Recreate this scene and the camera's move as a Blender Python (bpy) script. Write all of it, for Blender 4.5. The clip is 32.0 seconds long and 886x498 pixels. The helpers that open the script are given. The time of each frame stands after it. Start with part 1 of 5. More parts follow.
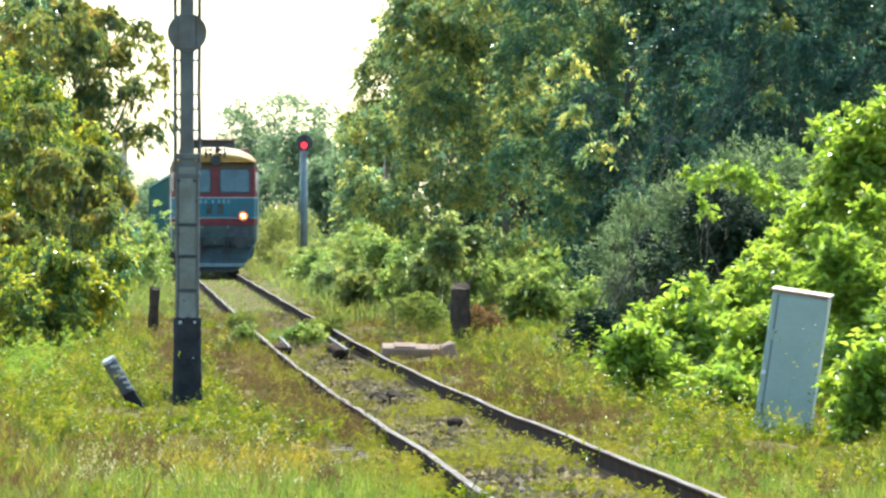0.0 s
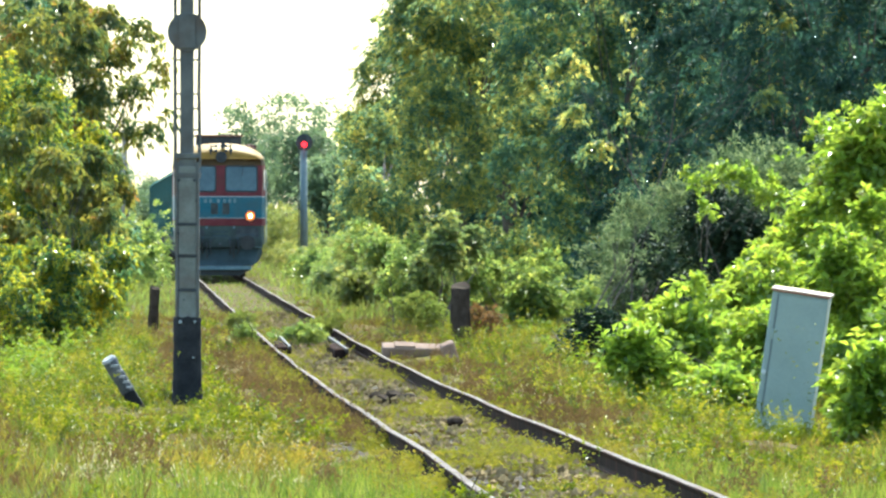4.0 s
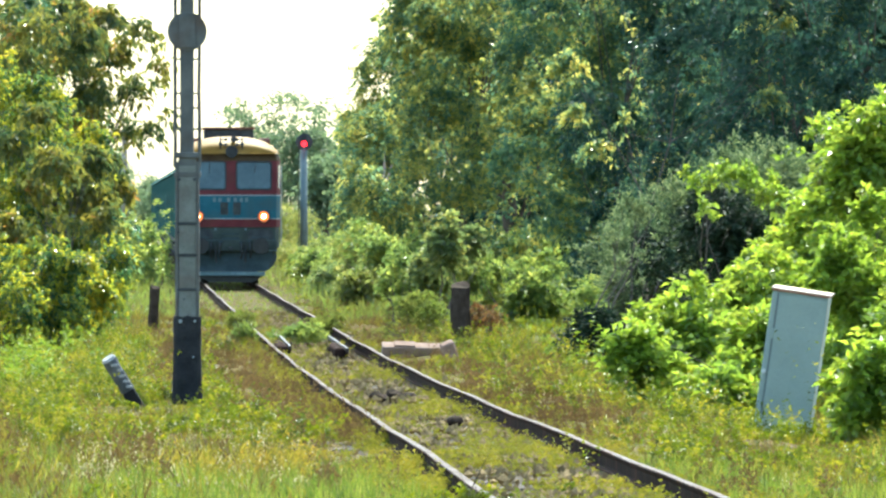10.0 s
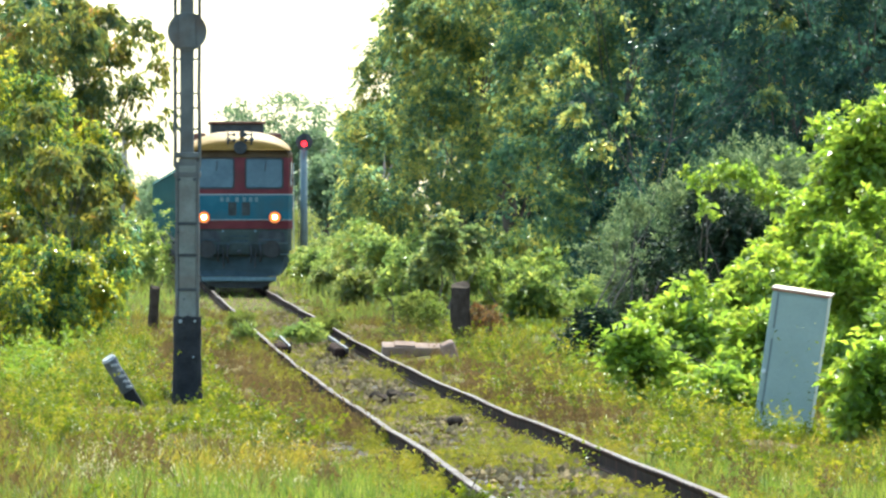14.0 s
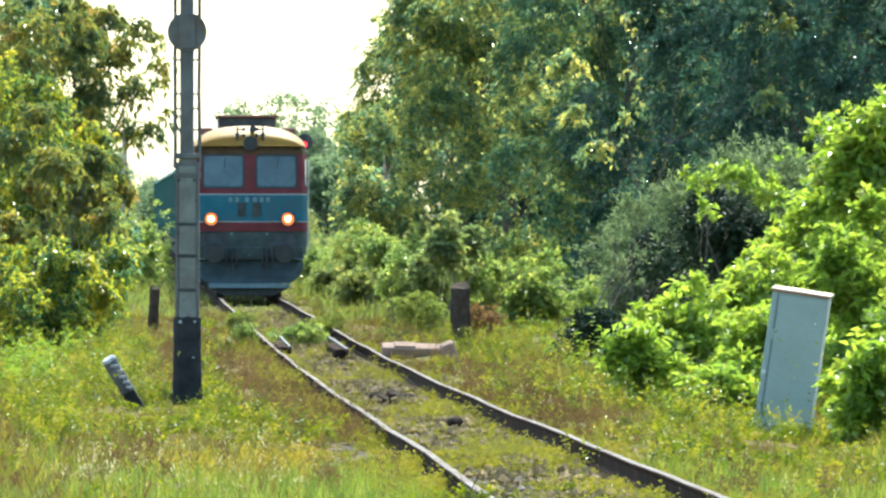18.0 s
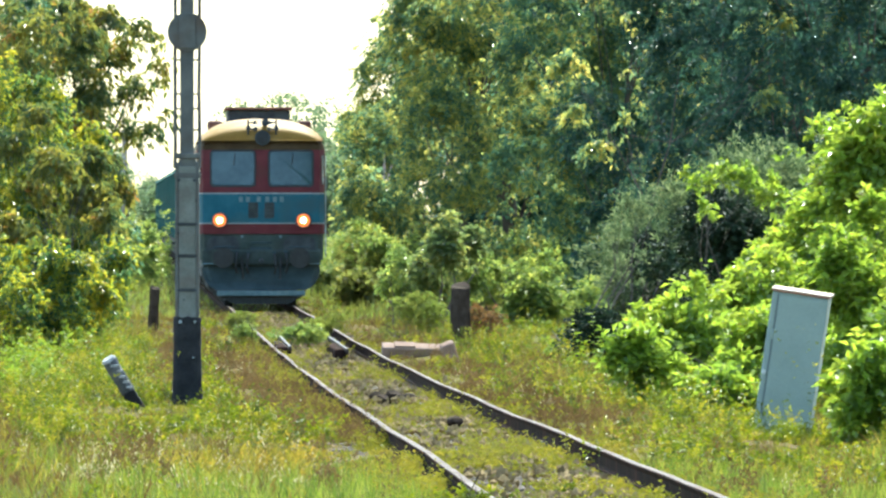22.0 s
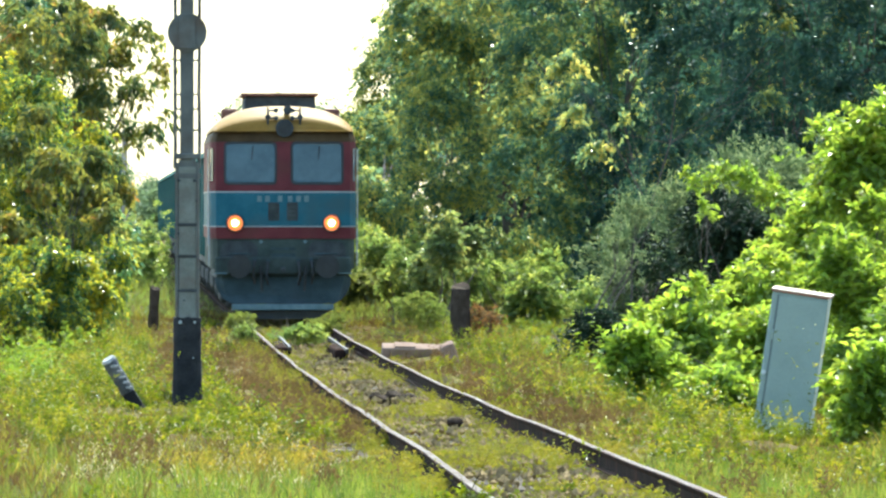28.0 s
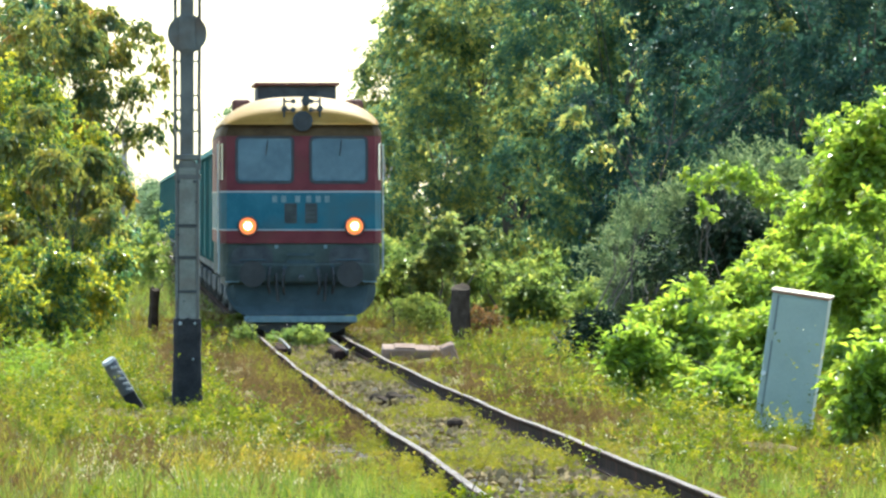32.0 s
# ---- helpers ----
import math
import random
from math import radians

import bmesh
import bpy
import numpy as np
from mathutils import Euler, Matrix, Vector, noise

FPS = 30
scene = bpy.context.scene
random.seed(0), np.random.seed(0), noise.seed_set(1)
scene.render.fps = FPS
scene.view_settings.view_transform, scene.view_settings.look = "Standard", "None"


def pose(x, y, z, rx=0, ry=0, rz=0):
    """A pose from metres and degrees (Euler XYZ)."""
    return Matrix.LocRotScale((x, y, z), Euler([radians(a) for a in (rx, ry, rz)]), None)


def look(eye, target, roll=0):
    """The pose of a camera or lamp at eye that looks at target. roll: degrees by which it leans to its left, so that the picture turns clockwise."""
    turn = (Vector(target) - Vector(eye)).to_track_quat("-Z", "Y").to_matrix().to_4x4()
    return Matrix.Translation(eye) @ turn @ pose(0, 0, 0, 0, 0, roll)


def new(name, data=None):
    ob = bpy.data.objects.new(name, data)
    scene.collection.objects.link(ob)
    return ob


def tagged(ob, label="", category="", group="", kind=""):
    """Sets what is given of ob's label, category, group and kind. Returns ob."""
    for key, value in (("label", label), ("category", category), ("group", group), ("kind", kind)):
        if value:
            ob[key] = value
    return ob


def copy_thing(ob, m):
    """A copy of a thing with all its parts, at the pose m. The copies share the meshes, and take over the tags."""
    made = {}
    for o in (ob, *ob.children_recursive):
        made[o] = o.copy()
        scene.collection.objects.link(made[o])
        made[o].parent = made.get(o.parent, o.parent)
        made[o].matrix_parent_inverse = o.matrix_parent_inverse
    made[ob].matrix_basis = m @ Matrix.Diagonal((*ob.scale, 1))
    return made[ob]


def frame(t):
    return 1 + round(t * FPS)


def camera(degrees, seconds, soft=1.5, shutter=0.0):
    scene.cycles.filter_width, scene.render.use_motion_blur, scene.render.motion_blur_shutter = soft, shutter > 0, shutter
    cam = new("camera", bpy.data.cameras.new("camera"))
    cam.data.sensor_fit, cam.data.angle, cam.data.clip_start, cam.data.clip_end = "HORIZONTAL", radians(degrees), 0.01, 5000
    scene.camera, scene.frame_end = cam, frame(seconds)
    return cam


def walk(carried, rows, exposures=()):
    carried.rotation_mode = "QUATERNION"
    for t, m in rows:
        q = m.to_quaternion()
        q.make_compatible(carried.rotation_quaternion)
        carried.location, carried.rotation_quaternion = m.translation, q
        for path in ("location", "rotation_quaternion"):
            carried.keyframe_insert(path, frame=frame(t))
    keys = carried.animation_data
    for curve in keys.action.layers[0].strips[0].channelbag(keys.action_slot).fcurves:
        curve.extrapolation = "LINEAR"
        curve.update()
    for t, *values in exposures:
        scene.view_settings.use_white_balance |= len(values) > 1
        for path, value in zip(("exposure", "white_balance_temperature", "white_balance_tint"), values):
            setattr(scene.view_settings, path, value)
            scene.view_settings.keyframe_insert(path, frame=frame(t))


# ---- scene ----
# Camera: long lens on a tripod beside the line, with the slightest drift of the head.
EYE = (0.0, 0.0, 2.32)
TILT = 89.774
cam = camera(4.49, 32.0, soft=2.5)
DRIFT = ((0, 0.006), (3, 0.004), (6, 0.001), (9, 0.0), (14, 0.0), (17, 0.003), (21, 0.003), (25, 0.005), (30, 0.006), (31, 0.010), (32, 0.011))
walk(cam, [(t, pose(*EYE, TILT + a, 0, 0)) for t, a in DRIFT], exposures=((0, 2.02, 6100, -5), (32, 2.02, 6100, -5)))

# ---- light ----
SUN_EL, SUN_AZ = 54.0, 9.0  # degrees; azimuth from +y towards +x
world = bpy.data.worlds.new("sky")
scene.world = world
world.use_nodes = True
wn = world.node_tree.nodes
sky = wn.new("ShaderNodeTexSky")
sky.sky_type, sky.sun_disc = "NISHITA", False
sky.sun_elevation, sky.sun_rotation = radians(SUN_EL), radians(SUN_AZ)
sky.air_density, sky.dust_density, sky.ozone_density = 1.0, 2.1, 1.1
wn["Background"].inputs["Strength"].default_value = 0.15
world.node_tree.links.new(sky.outputs[0], wn["Background"].inputs[0])
sun = new("sun", bpy.data.lights.new("sun", "SUN"))
sun.data.energy, sun.data.angle, sun.data.color = 2.45, radians(0.6), (1.0, 0.94, 0.80)
az, el = radians(SUN_AZ), radians(SUN_EL)
sun.matrix_world = look((200 * math.sin(az) * math.cos(el), 200 * math.cos(az) * math.cos(el), 200 * math.sin(el)), (0, 0, 0))

# ---- line and land ----
SLOPE = 0.0288  # sideways run of the line per metre of depth


def line_x(y):
    return 3.295 - SLOPE * y - 0.00011 * np.clip(105 - y, 0, 60) ** 2


def line_z(y):
    """Height of the rail tops: level far off, rising towards the camera."""
    y = np.clip(y, 30, 200)
    return 0.39 * ((200 - y) / 123) ** 2


def ripple(x, y):
    return (0.05 * np.sin(x * 1.7 + y * 0.21) + 0.04 * np.sin(x * 0.9 - y * 0.37 + 1.3) + 0.03 * np.sin(x * 3.1 + y * 0.93 + 0.4))


def land_z(x, y):
    """Height of the ground: a low ballast bed under the line, uneven verges, a bank on the wooded side."""
    off = x - line_x(y)
    far = np.clip((np.abs(off) - 1.1) / 0.8, 0, 1)
    bank = np.clip((off - 3.5) / 9.0, 0, 1) * 0.55
    return line_z(y) - 0.20 + far * (ripple(x, y) - 0.02) + bank


# ---- materials ----
def material(name, rough=0.6, metal=0.0, spec=0.5):
    m = bpy.data.materials.new(name)
    m.use_nodes = True
    b = m.node_tree.nodes["Principled BSDF"]
    b.inputs["Roughness"].default_value, b.inputs["Metallic"].default_value = rough, metal
    b.inputs["Specular IOR Level"].default_value = spec
    return m, m.node_tree.nodes, m.node_tree.links, b


def ramp(nodes, stops):
    r = nodes.new("ShaderNodeValToRGB")
    e = r.color_ramp.elements
    e[0].position, e[0].color = stops[0][0], (*stops[0][1], 1)
    e[1].position, e[1].color = stops[-1][0], (*stops[-1][1], 1)
    for p, c in stops[1:-1]:
        k = e.new(p)
        k.color = (*c, 1)
    return r


def textured(name, dark, light, scale=6.0, fine=60.0, rough=0.6, metal=0.0, bump=0.3, depth=0.01, spec=0.5, stain=None, amount=0.5, objects=False):
    """A surface with coarse and fine variation, optional stains, and fine relief."""
    m, n, l, b = material(name, rough, metal, spec)
    tc = n.new("ShaderNodeTexCoord")
    a = n.new("ShaderNodeTexNoise")
    a.inputs["Scale"].default_value, a.inputs["Detail"].default_value = scale, 6
    f = n.new("ShaderNodeTexNoise")
    f.inputs["Scale"].default_value, f.inputs["Detail"].default_value = fine, 4
    for t in (a, f):
        l.new(tc.outputs["Object"], t.inputs["Vector"])
    mix = n.new("ShaderNodeMath")
    mix.operation = "MULTIPLY_ADD"
    mix.inputs[1].default_value = 0.4
    l.new(f.outputs[0], mix.inputs[0])
    l.new(a.outputs[0], mix.inputs[2])
    sub = n.new("ShaderNodeMath")
    sub.operation = "SUBTRACT"
    sub.inputs[1].default_value = 0.2
    l.new(mix.outputs[0], sub.inputs[0])
    r = ramp(n, [(0.3, dark), (0.7, light)])
    l.new(sub.outputs[0], r.inputs[0])
    out = r.outputs[0]
    if stain:
        s = n.new("ShaderNodeTexNoise")
        s.inputs["Scale"].default_value, s.inputs["Detail"].default_value = scale * 0.45, 8
        l.new(tc.outputs["Object"], s.inputs["Vector"])
        k = ramp(n, [(0.62 - 0.25 * amount, (0, 0, 0)), (0.75 - 0.15 * amount, (1, 1, 1))])
        l.new(s.outputs[0], k.inputs[0])
        x = n.new("ShaderNodeMix")
        x.data_type = "RGBA"
        l.new(k.outputs[0], x.inputs[0])
        l.new(out, x.inputs[6])
        x.inputs[7].default_value = (*stain, 1)
        out = x.outputs[2]
    if objects:
        oi = n.new("ShaderNodeObjectInfo")
        h = n.new("ShaderNodeHueSaturation")
        mp = n.new("ShaderNodeMapRange")
        mp.inputs[3].default_value, mp.inputs[4].default_value = 0.75, 1.25
        l.new(oi.outputs["Random"], mp.inputs[0])
        l.new(mp.outputs[0], h.inputs["Value"])
        l.new(out, h.inputs["Color"])
        out = h.outputs[0]
    l.new(out, b.inputs["Base Color"])
    bp = n.new("ShaderNodeBump")
    bp.inputs["Strength"].default_value, bp.inputs["Distance"].default_value = bump, depth
    l.new(mix.outputs[0], bp.inputs["Height"])
    l.new(bp.outputs[0], b.inputs["Normal"])
    return m


def leafy(name, stops, through_light=0.5, rough=0.45, patch=0.5, spec=0.5, along=(1, 1, 1), vary=0.62, swing=0.9):
    """Leaves and blades: each island its own shade, patches over the plant, light passing through."""
    m, n, l, b = material(name, rough, 0, spec)
    g = n.new("ShaderNodeNewGeometry")
    tc = n.new("ShaderNodeTexCoord")
    a = n.new("ShaderNodeTexNoise")
    a.inputs["Scale"].default_value, a.inputs["Detail"].default_value = patch, 4
    stretch = n.new("ShaderNodeMapping")
    stretch.inputs["Scale"].default_value = along
    l.new(tc.outputs["Object"], stretch.inputs["Vector"])
    l.new(stretch.outputs[0], a.inputs["Vector"])
    k = n.new("ShaderNodeMath")
    k.operation = "MULTIPLY_ADD"
    k.inputs[1].default_value = vary
    l.new(g.outputs["Random Per Island"], k.inputs[0])
    h = n.new("ShaderNodeMath")
    h.operation = "MULTIPLY_ADD"
    h.inputs[1].default_value, h.inputs[2].default_value = swing, 0.76 - 0.5 * swing - 0.5 * vary
    l.new(a.outputs[0], h.inputs[0])
    l.new(h.outputs[0], k.inputs[2])
    r = ramp(n, stops)
    s = n.new("ShaderNodeMapRange")
    s.inputs[1].default_value, s.inputs[2].default_value = 0.3, 1.2
    l.new(k.outputs[0], s.inputs[0])
    l.new(s.outputs[0], r.inputs[0])
    l.new(r.outputs[0], b.inputs["Base Color"])
    t = n.new("ShaderNodeBsdfTranslucent")
    bright = n.new("ShaderNodeHueSaturation")
    bright.inputs["Hue"].default_value, bright.inputs["Saturation"].default_value, bright.inputs["Value"].default_value = 0.485, 1.05, 2.1
    l.new(r.outputs[0], bright.inputs["Color"])
    l.new(bright.outputs[0], t.inputs["Color"])
    x = n.new("ShaderNodeMixShader")
    x.inputs[0].default_value = through_light
    l.new(b.outputs[0], x.inputs[1])
    l.new(t.outputs[0], x.inputs[2])
    l.new(x.outputs[0], n["Material Output"].inputs["Surface"])
    return m


def glowing(name, colour, strength):
    m, n, l, b = material(name, 0.3)
    b.inputs["Base Color"].default_value = (*colour, 1)
    b.inputs["Emission Color"].default_value = (*colour, 1)
    b.inputs["Emission Strength"].default_value = strength
    return m


M = {}
M["soil"] = textured("soil_and_dry_grass", (0.045, 0.034, 0.014), (0.13, 0.095, 0.036), 0.9, 14, 0.95, bump=0.8, depth=0.05, spec=0.04, stain=(0.085, 0.09, 0.025), amount=0.5)
M["ballast"] = textured("dusty_ballast", (0.115, 0.080, 0.034), (0.34, 0.240, 0.115), 3, 40, 0.9, bump=0.5, spec=0.1)
M["rail_side"] = textured("rusty_rail", (0.012, 0.008, 0.007), (0.032, 0.018, 0.014), 5, 60, 0.9, 0.0, stain=(0.06, 0.026, 0.018), amount=0.4, spec=0.02)
M["rail_top"] = textured("polished_rail_head", (0.065, 0.046, 0.036), (0.16, 0.125, 0.105), 2.2, 90, 0.62, 0.0, bump=0.25, spec=0.06, stain=(0.07, 0.036, 0.024), amount=0.5)
M["sleeper"] = textured("weathered_oak_sleeper", (0.05, 0.04, 0.03), (0.16, 0.13, 0.10), 4, 50, 0.9, spec=0.08, objects=True)
M["bark"] = textured("grey_brown_bark", (0.035, 0.028, 0.02), (0.13, 0.105, 0.08), 5, 40, 0.95, bump=0.8, depth=0.02)
# Wood leaves: shade in the dark stops, sun flecks in the yellow ones.
M["leaf_dark"] = leafy("shade_toned_tree_leaf", [(0.0, (0.043, 0.086, 0.062)), (0.50, (0.066, 0.120, 0.068)), (0.70, (0.118, 0.170, 0.062)), (0.87, (0.22, 0.255, 0.07)), (1.0, (0.34, 0.305, 0.085))], 0.66, 0.19, patch=1.7, spec=0.33, vary=0.55, swing=1.7)
M["leaf_wood"] = leafy("sun_flecked_tree_leaf", [(0.0, (0.046, 0.092, 0.061)), (0.42, (0.080, 0.130, 0.064)), (0.58, (0.154, 0.190, 0.060)), (0.81, (0.27, 0.272, 0.068)), (1.0, (0.36, 0.315, 0.085))], 0.66, 0.19, patch=1.7, spec=0.33, vary=0.55, swing=1.8)
M["withered"] = leafy("orange_withered_leaf", [(0.0, (0.07, 0.06, 0.02)), (0.6, (0.14, 0.085, 0.03)), (1.0, (0.24, 0.12, 0.04))], 0.4, 0.6, spec=0.2)
# Far leaves are paler than leaf green, with the haze in their colour.
M["leaf_far"] = leafy("hazed_distant_leaf", [(0.0, (0.06, 0.10, 0.055)), (1.0, (0.13, 0.175, 0.08))], 0.45, 0.6)
# Roadside and underwood leaves carry patches of sun and shade in their stops.
M["leaf_mid"] = leafy("roadside_shrub_leaf", [(0.0, (0.055, 0.105, 0.036)), (0.55, (0.135, 0.19, 0.046)), (1.0, (0.28, 0.30, 0.07))], 0.56, 0.32, patch=1.7, spec=0.45, vary=0.5, swing=1.6)
# Left tree: sunlight in the yellow stops, shaded gaps in the dark ones.
M["leaf_left"] = leafy("sunlit_tree_leaf", [(0.0, (0.028, 0.072, 0.030)), (0.38, (0.062, 0.108, 0.030)), (0.60, (0.150, 0.180, 0.024)), (0.84, (0.27, 0.275, 0.028)), (1.0, (0.36, 0.315, 0.04))], 0.60, 0.26, patch=2.2, spec=0.45, vary=0.6, swing=1.7)
# Darker olive copy for backlit crowns, their shade in the colour, some leaves turning.
M["leaf_shade"] = leafy("backlit_olive_tree_leaf", [(0.0, (0.022, 0.058, 0.032)), (0.42, (0.070, 0.096, 0.030)), (0.72, (0.155, 0.155, 0.030)), (0.93, (0.22, 0.20, 0.035)), (1.0, (0.29, 0.17, 0.05))], 0.52, 0.30, patch=1.7, spec=0.4, vary=0.5, swing=1.6)
M["leaf_bright"] = leafy("bright_bramble_leaf", [(0.0, (0.06, 0.115, 0.02)), (0.45, (0.14, 0.215, 0.03)), (0.9, (0.24, 0.285, 0.04)), (1.0, (0.30, 0.24, 0.06))], 0.56, 0.28, patch=1.6, spec=0.45, vary=0.45, swing=1.3)
# Shaded copy of the wood leaf, haze blue included, few stops left lit.
M["leaf_wood_shade"] = leafy("shaded_wood_leaf", [(0.0, (0.022, 0.054, 0.044)), (0.72, (0.036, 0.074, 0.048)), (0.9, (0.10, 0.14, 0.05)), (1.0, (0.30, 0.28, 0.08))], 0.4, 0.19, patch=1.3, spec=0.33, vary=0.6, swing=1.1)
M["leaf_olive"] = leafy("olive_shrub_leaf", [(0.0, (0.075, 0.10, 0.032)), (0.55, (0.15, 0.175, 0.045)), (1.0, (0.27, 0.24, 0.065))], 0.54, 0.34, patch=1.3, spec=0.4, vary=0.5, swing=1.4)
M["leaf_under"] = leafy("underwood_leaf", [(0.0, (0.050, 0.090, 0.042)), (0.55, (0.120, 0.160, 0.05)), (1.0, (0.28, 0.27, 0.07))], 0.54, 0.30, patch=1.6, spec=0.5, vary=0.5, swing=1.6)
# Near-black leaf that paints the shade of hollows between bushes.
M["leaf_gap_shade"] = leafy("gap_shade_leaf", [(0.0, (0.010, 0.022, 0.012)), (1.0, (0.025, 0.045, 0.02))], 0.12, 0.6, spec=0.15)
M["leaf_grey"] = leafy("silvery_olive_leaf", [(0.0, (0.035, 0.06, 0.025)), (0.5, (0.085, 0.125, 0.055)), (1.0, (0.24, 0.28, 0.13))], 0.35, 0.55, spec=0.3)
# Dark stops of grass, weeds and mounds double as shaded gaps between clumps.
M["grass"] = leafy("meadow_grass", [(0.0, (0.058, 0.042, 0.016)), (0.32, (0.112, 0.083, 0.02)), (0.58, (0.102, 0.108, 0.015)), (0.8, (0.138, 0.142, 0.018)), (1.0, (0.27, 0.225, 0.04))], 0.36, 0.5, 4.0, spec=0.14, along=(1.6, 0.14, 1), vary=0.4, swing=2.5)
M["far_grass"] = leafy("rough_green_grass", [(0.0, (0.075, 0.085, 0.025)), (0.4, (0.115, 0.13, 0.03)), (0.7, (0.115, 0.165, 0.035)), (1.0, (0.19, 0.19, 0.045))], 0.45, 0.6, 0.9, spec=0.2, along=(1.0, 0.1, 1), vary=0.3, swing=1.6)
M["near_grass"] = leafy("fresh_grass", [(0.0, (0.036, 0.058, 0.012)), (0.5, (0.095, 0.142, 0.02)), (1.0, (0.22, 0.225, 0.05))], 0.42, 0.5, 4.0, spec=0.18, along=(1.6, 0.3, 1), vary=0.5, swing=2.2)
M["weed"] = leafy("green_weed", [(0.0, (0.028, 0.038, 0.007)), (0.45, (0.072, 0.100, 0.008)), (0.75, (0.142, 0.175, 0.011)), (1.0, (0.27, 0.25, 0.03))], 0.40, 0.38, 4.2, spec=0.16, along=(1.6, 0.16, 1.2), vary=0.3, swing=2.6)
M["nettle"] = leafy("nettle_leaf", [(0.0, (0.05, 0.09, 0.015)), (0.5, (0.11, 0.17, 0.022)), (1.0, (0.21, 0.25, 0.04))], 0.45, 0.42, 1.2, spec=0.3, along=(1.6, 0.2, 1), vary=0.25, swing=1.2)
M["stalk"] = leafy("pale_seed_head", [(0.0, (0.18, 0.16, 0.08)), (1.0, (0.36, 0.33, 0.19))], 0.4, 0.7, 0.8, spec=0.2)
M["dry"] = leafy("dry_brown_weed", [(0.0, (0.06, 0.042, 0.02)), (0.6, (0.105, 0.074, 0.03)), (1.0, (0.18, 0.125, 0.05))], 0.35, 0.7, 0.9, spec=0.1, along=(1.6, 0.15, 1), vary=0.35, swing=1.4)
M["mound"] = leafy("mound_weed_leaf", [(0.0, (0.030, 0.044, 0.008)), (0.5, (0.088, 0.118, 0.010)), (1.0, (0.25, 0.23, 0.025))], 0.40, 0.38, 3.4, spec=0.16, along=(1.6, 0.2, 1.2), vary=0.25, swing=2.6)
M["yellowed"] = leafy("yellowed_weed_leaf", [(0.0, (0.13, 0.115, 0.02)), (0.6, (0.25, 0.215, 0.03)), (1.0, (0.34, 0.22, 0.04))], 0.36, 0.65, 0.8, spec=0.1)
M["moss"] = leafy("yellow_moss_weed", [(0.0, (0.075, 0.066, 0.018)), (0.5, (0.142, 0.148, 0.018)), (1.0, (0.255, 0.21, 0.035))], 0.36, 0.5, 1.6, spec=0.1, along=(1.6, 0.2, 1), vary=0.3, swing=1.6)

# ---- building helpers ----
def mesh_from(name, verts, faces, mats, smooth=False, index=None):
    me = bpy.data.meshes.new(name)
    verts = np.asarray(verts, dtype=np.float32)
    faces = np.asarray(faces, dtype=np.int32)
    k = faces.shape[1]
    me.vertices.add(len(verts))
    me.vertices.foreach_set("co", verts.ravel())
    me.loops.add(faces.size)
    me.loops.foreach_set("vertex_index", faces.ravel())
    me.polygons.add(len(faces))
    me.polygons.foreach_set("loop_start", np.arange(0, faces.size, k, dtype=np.int32))
    if index is not None:
        me.polygons.foreach_set("material_index", np.asarray(index, dtype=np.int32))
    me.update(calc_edges=True)
    me.shade_smooth() if smooth else me.shade_flat()
    for m in mats:
        me.materials.append(m)
    return me


def part(name, bm, mat, parent, label="", smooth=False):
    me = bpy.data.meshes.new(name)
    bmesh.ops.recalc_face_normals(bm, faces=bm.faces)
    bm.to_mesh(me)
    bm.free()
    me.materials.append(mat)
    me.shade_smooth() if smooth else me.shade_flat()
    ob = new(name, me)
    ob.parent = parent
    return tagged(ob, label)


def thing(name, m, label, category, group="", kind=""):
    ob = new(name)
    ob.empty_display_size = 0.3
    ob.matrix_world = m
    return tagged(ob, label, category, group, kind)


def box(bm, x0, x1, y0, y1, z0, z1, bevel=0.0):
    r = bmesh.ops.create_cube(bm, size=1.0, matrix=Matrix.LocRotScale(((x0 + x1) / 2, (y0 + y1) / 2, (z0 + z1) / 2), None, (x1 - x0, y1 - y0, z1 - z0)))
    if bevel:
        edges = {e for v in r["verts"] for e in v.link_edges}
        bmesh.ops.bevel(bm, geom=list(edges), offset=bevel, segments=2, affect="EDGES", profile=0.5)
    return bm


def rod(bm, p0, p1, r0, r1=None, n=10):
    p0, p1 = Vector(p0), Vector(p1)
    d = p1 - p0
    m = Matrix.Translation((p0 + p1) / 2) @ d.to_track_quat("Z", "Y").to_matrix().to_4x4()
    bmesh.ops.create_cone(bm, cap_ends=True, segments=n, radius1=r0, radius2=r0 if r1 is None else r1, depth=d.length, matrix=m)
    return bm


def turn_z(rz):
    return Matrix.Rotation(radians(rz), 4, "Z")


def leaf_quads(rng, points, d, size, slim=0.55, roll=0.6):
    """Folded four-cornered leaves growing from the points along d; roll is how far they twist from lying flat."""
    n = len(points)
    s = size * rng.uniform(0.6, 1.25, n)[:, None]
    d = d / (np.linalg.norm(d, axis=1)[:, None] + 1e-9)
    u = np.cross(d, np.array([0, 0, 1.0]) + rng.normal(size=(n, 3)) * roll)
    u /= np.linalg.norm(u, axis=1)[:, None] + 1e-9
    w = np.cross(d, u)
    w *= np.sign(w[:, 2:3] + 1e-9)
    tip = points + d * s - w * s * 0.12
    mid = points + d * s * 0.45
    left, right = mid + u * s * slim * 0.5 + w * s * 0.10, mid - u * s * slim * 0.5 + w * s * 0.10
    v = np.stack([points, left, tip, right], 1).reshape(-1, 3)
    i = np.arange(n)[:, None] * 4
    f = np.concatenate([i + np.array([[0, 1, 2]]), i + np.array([[0, 2, 3]])], 1).reshape(-1, 3)
    return v, f


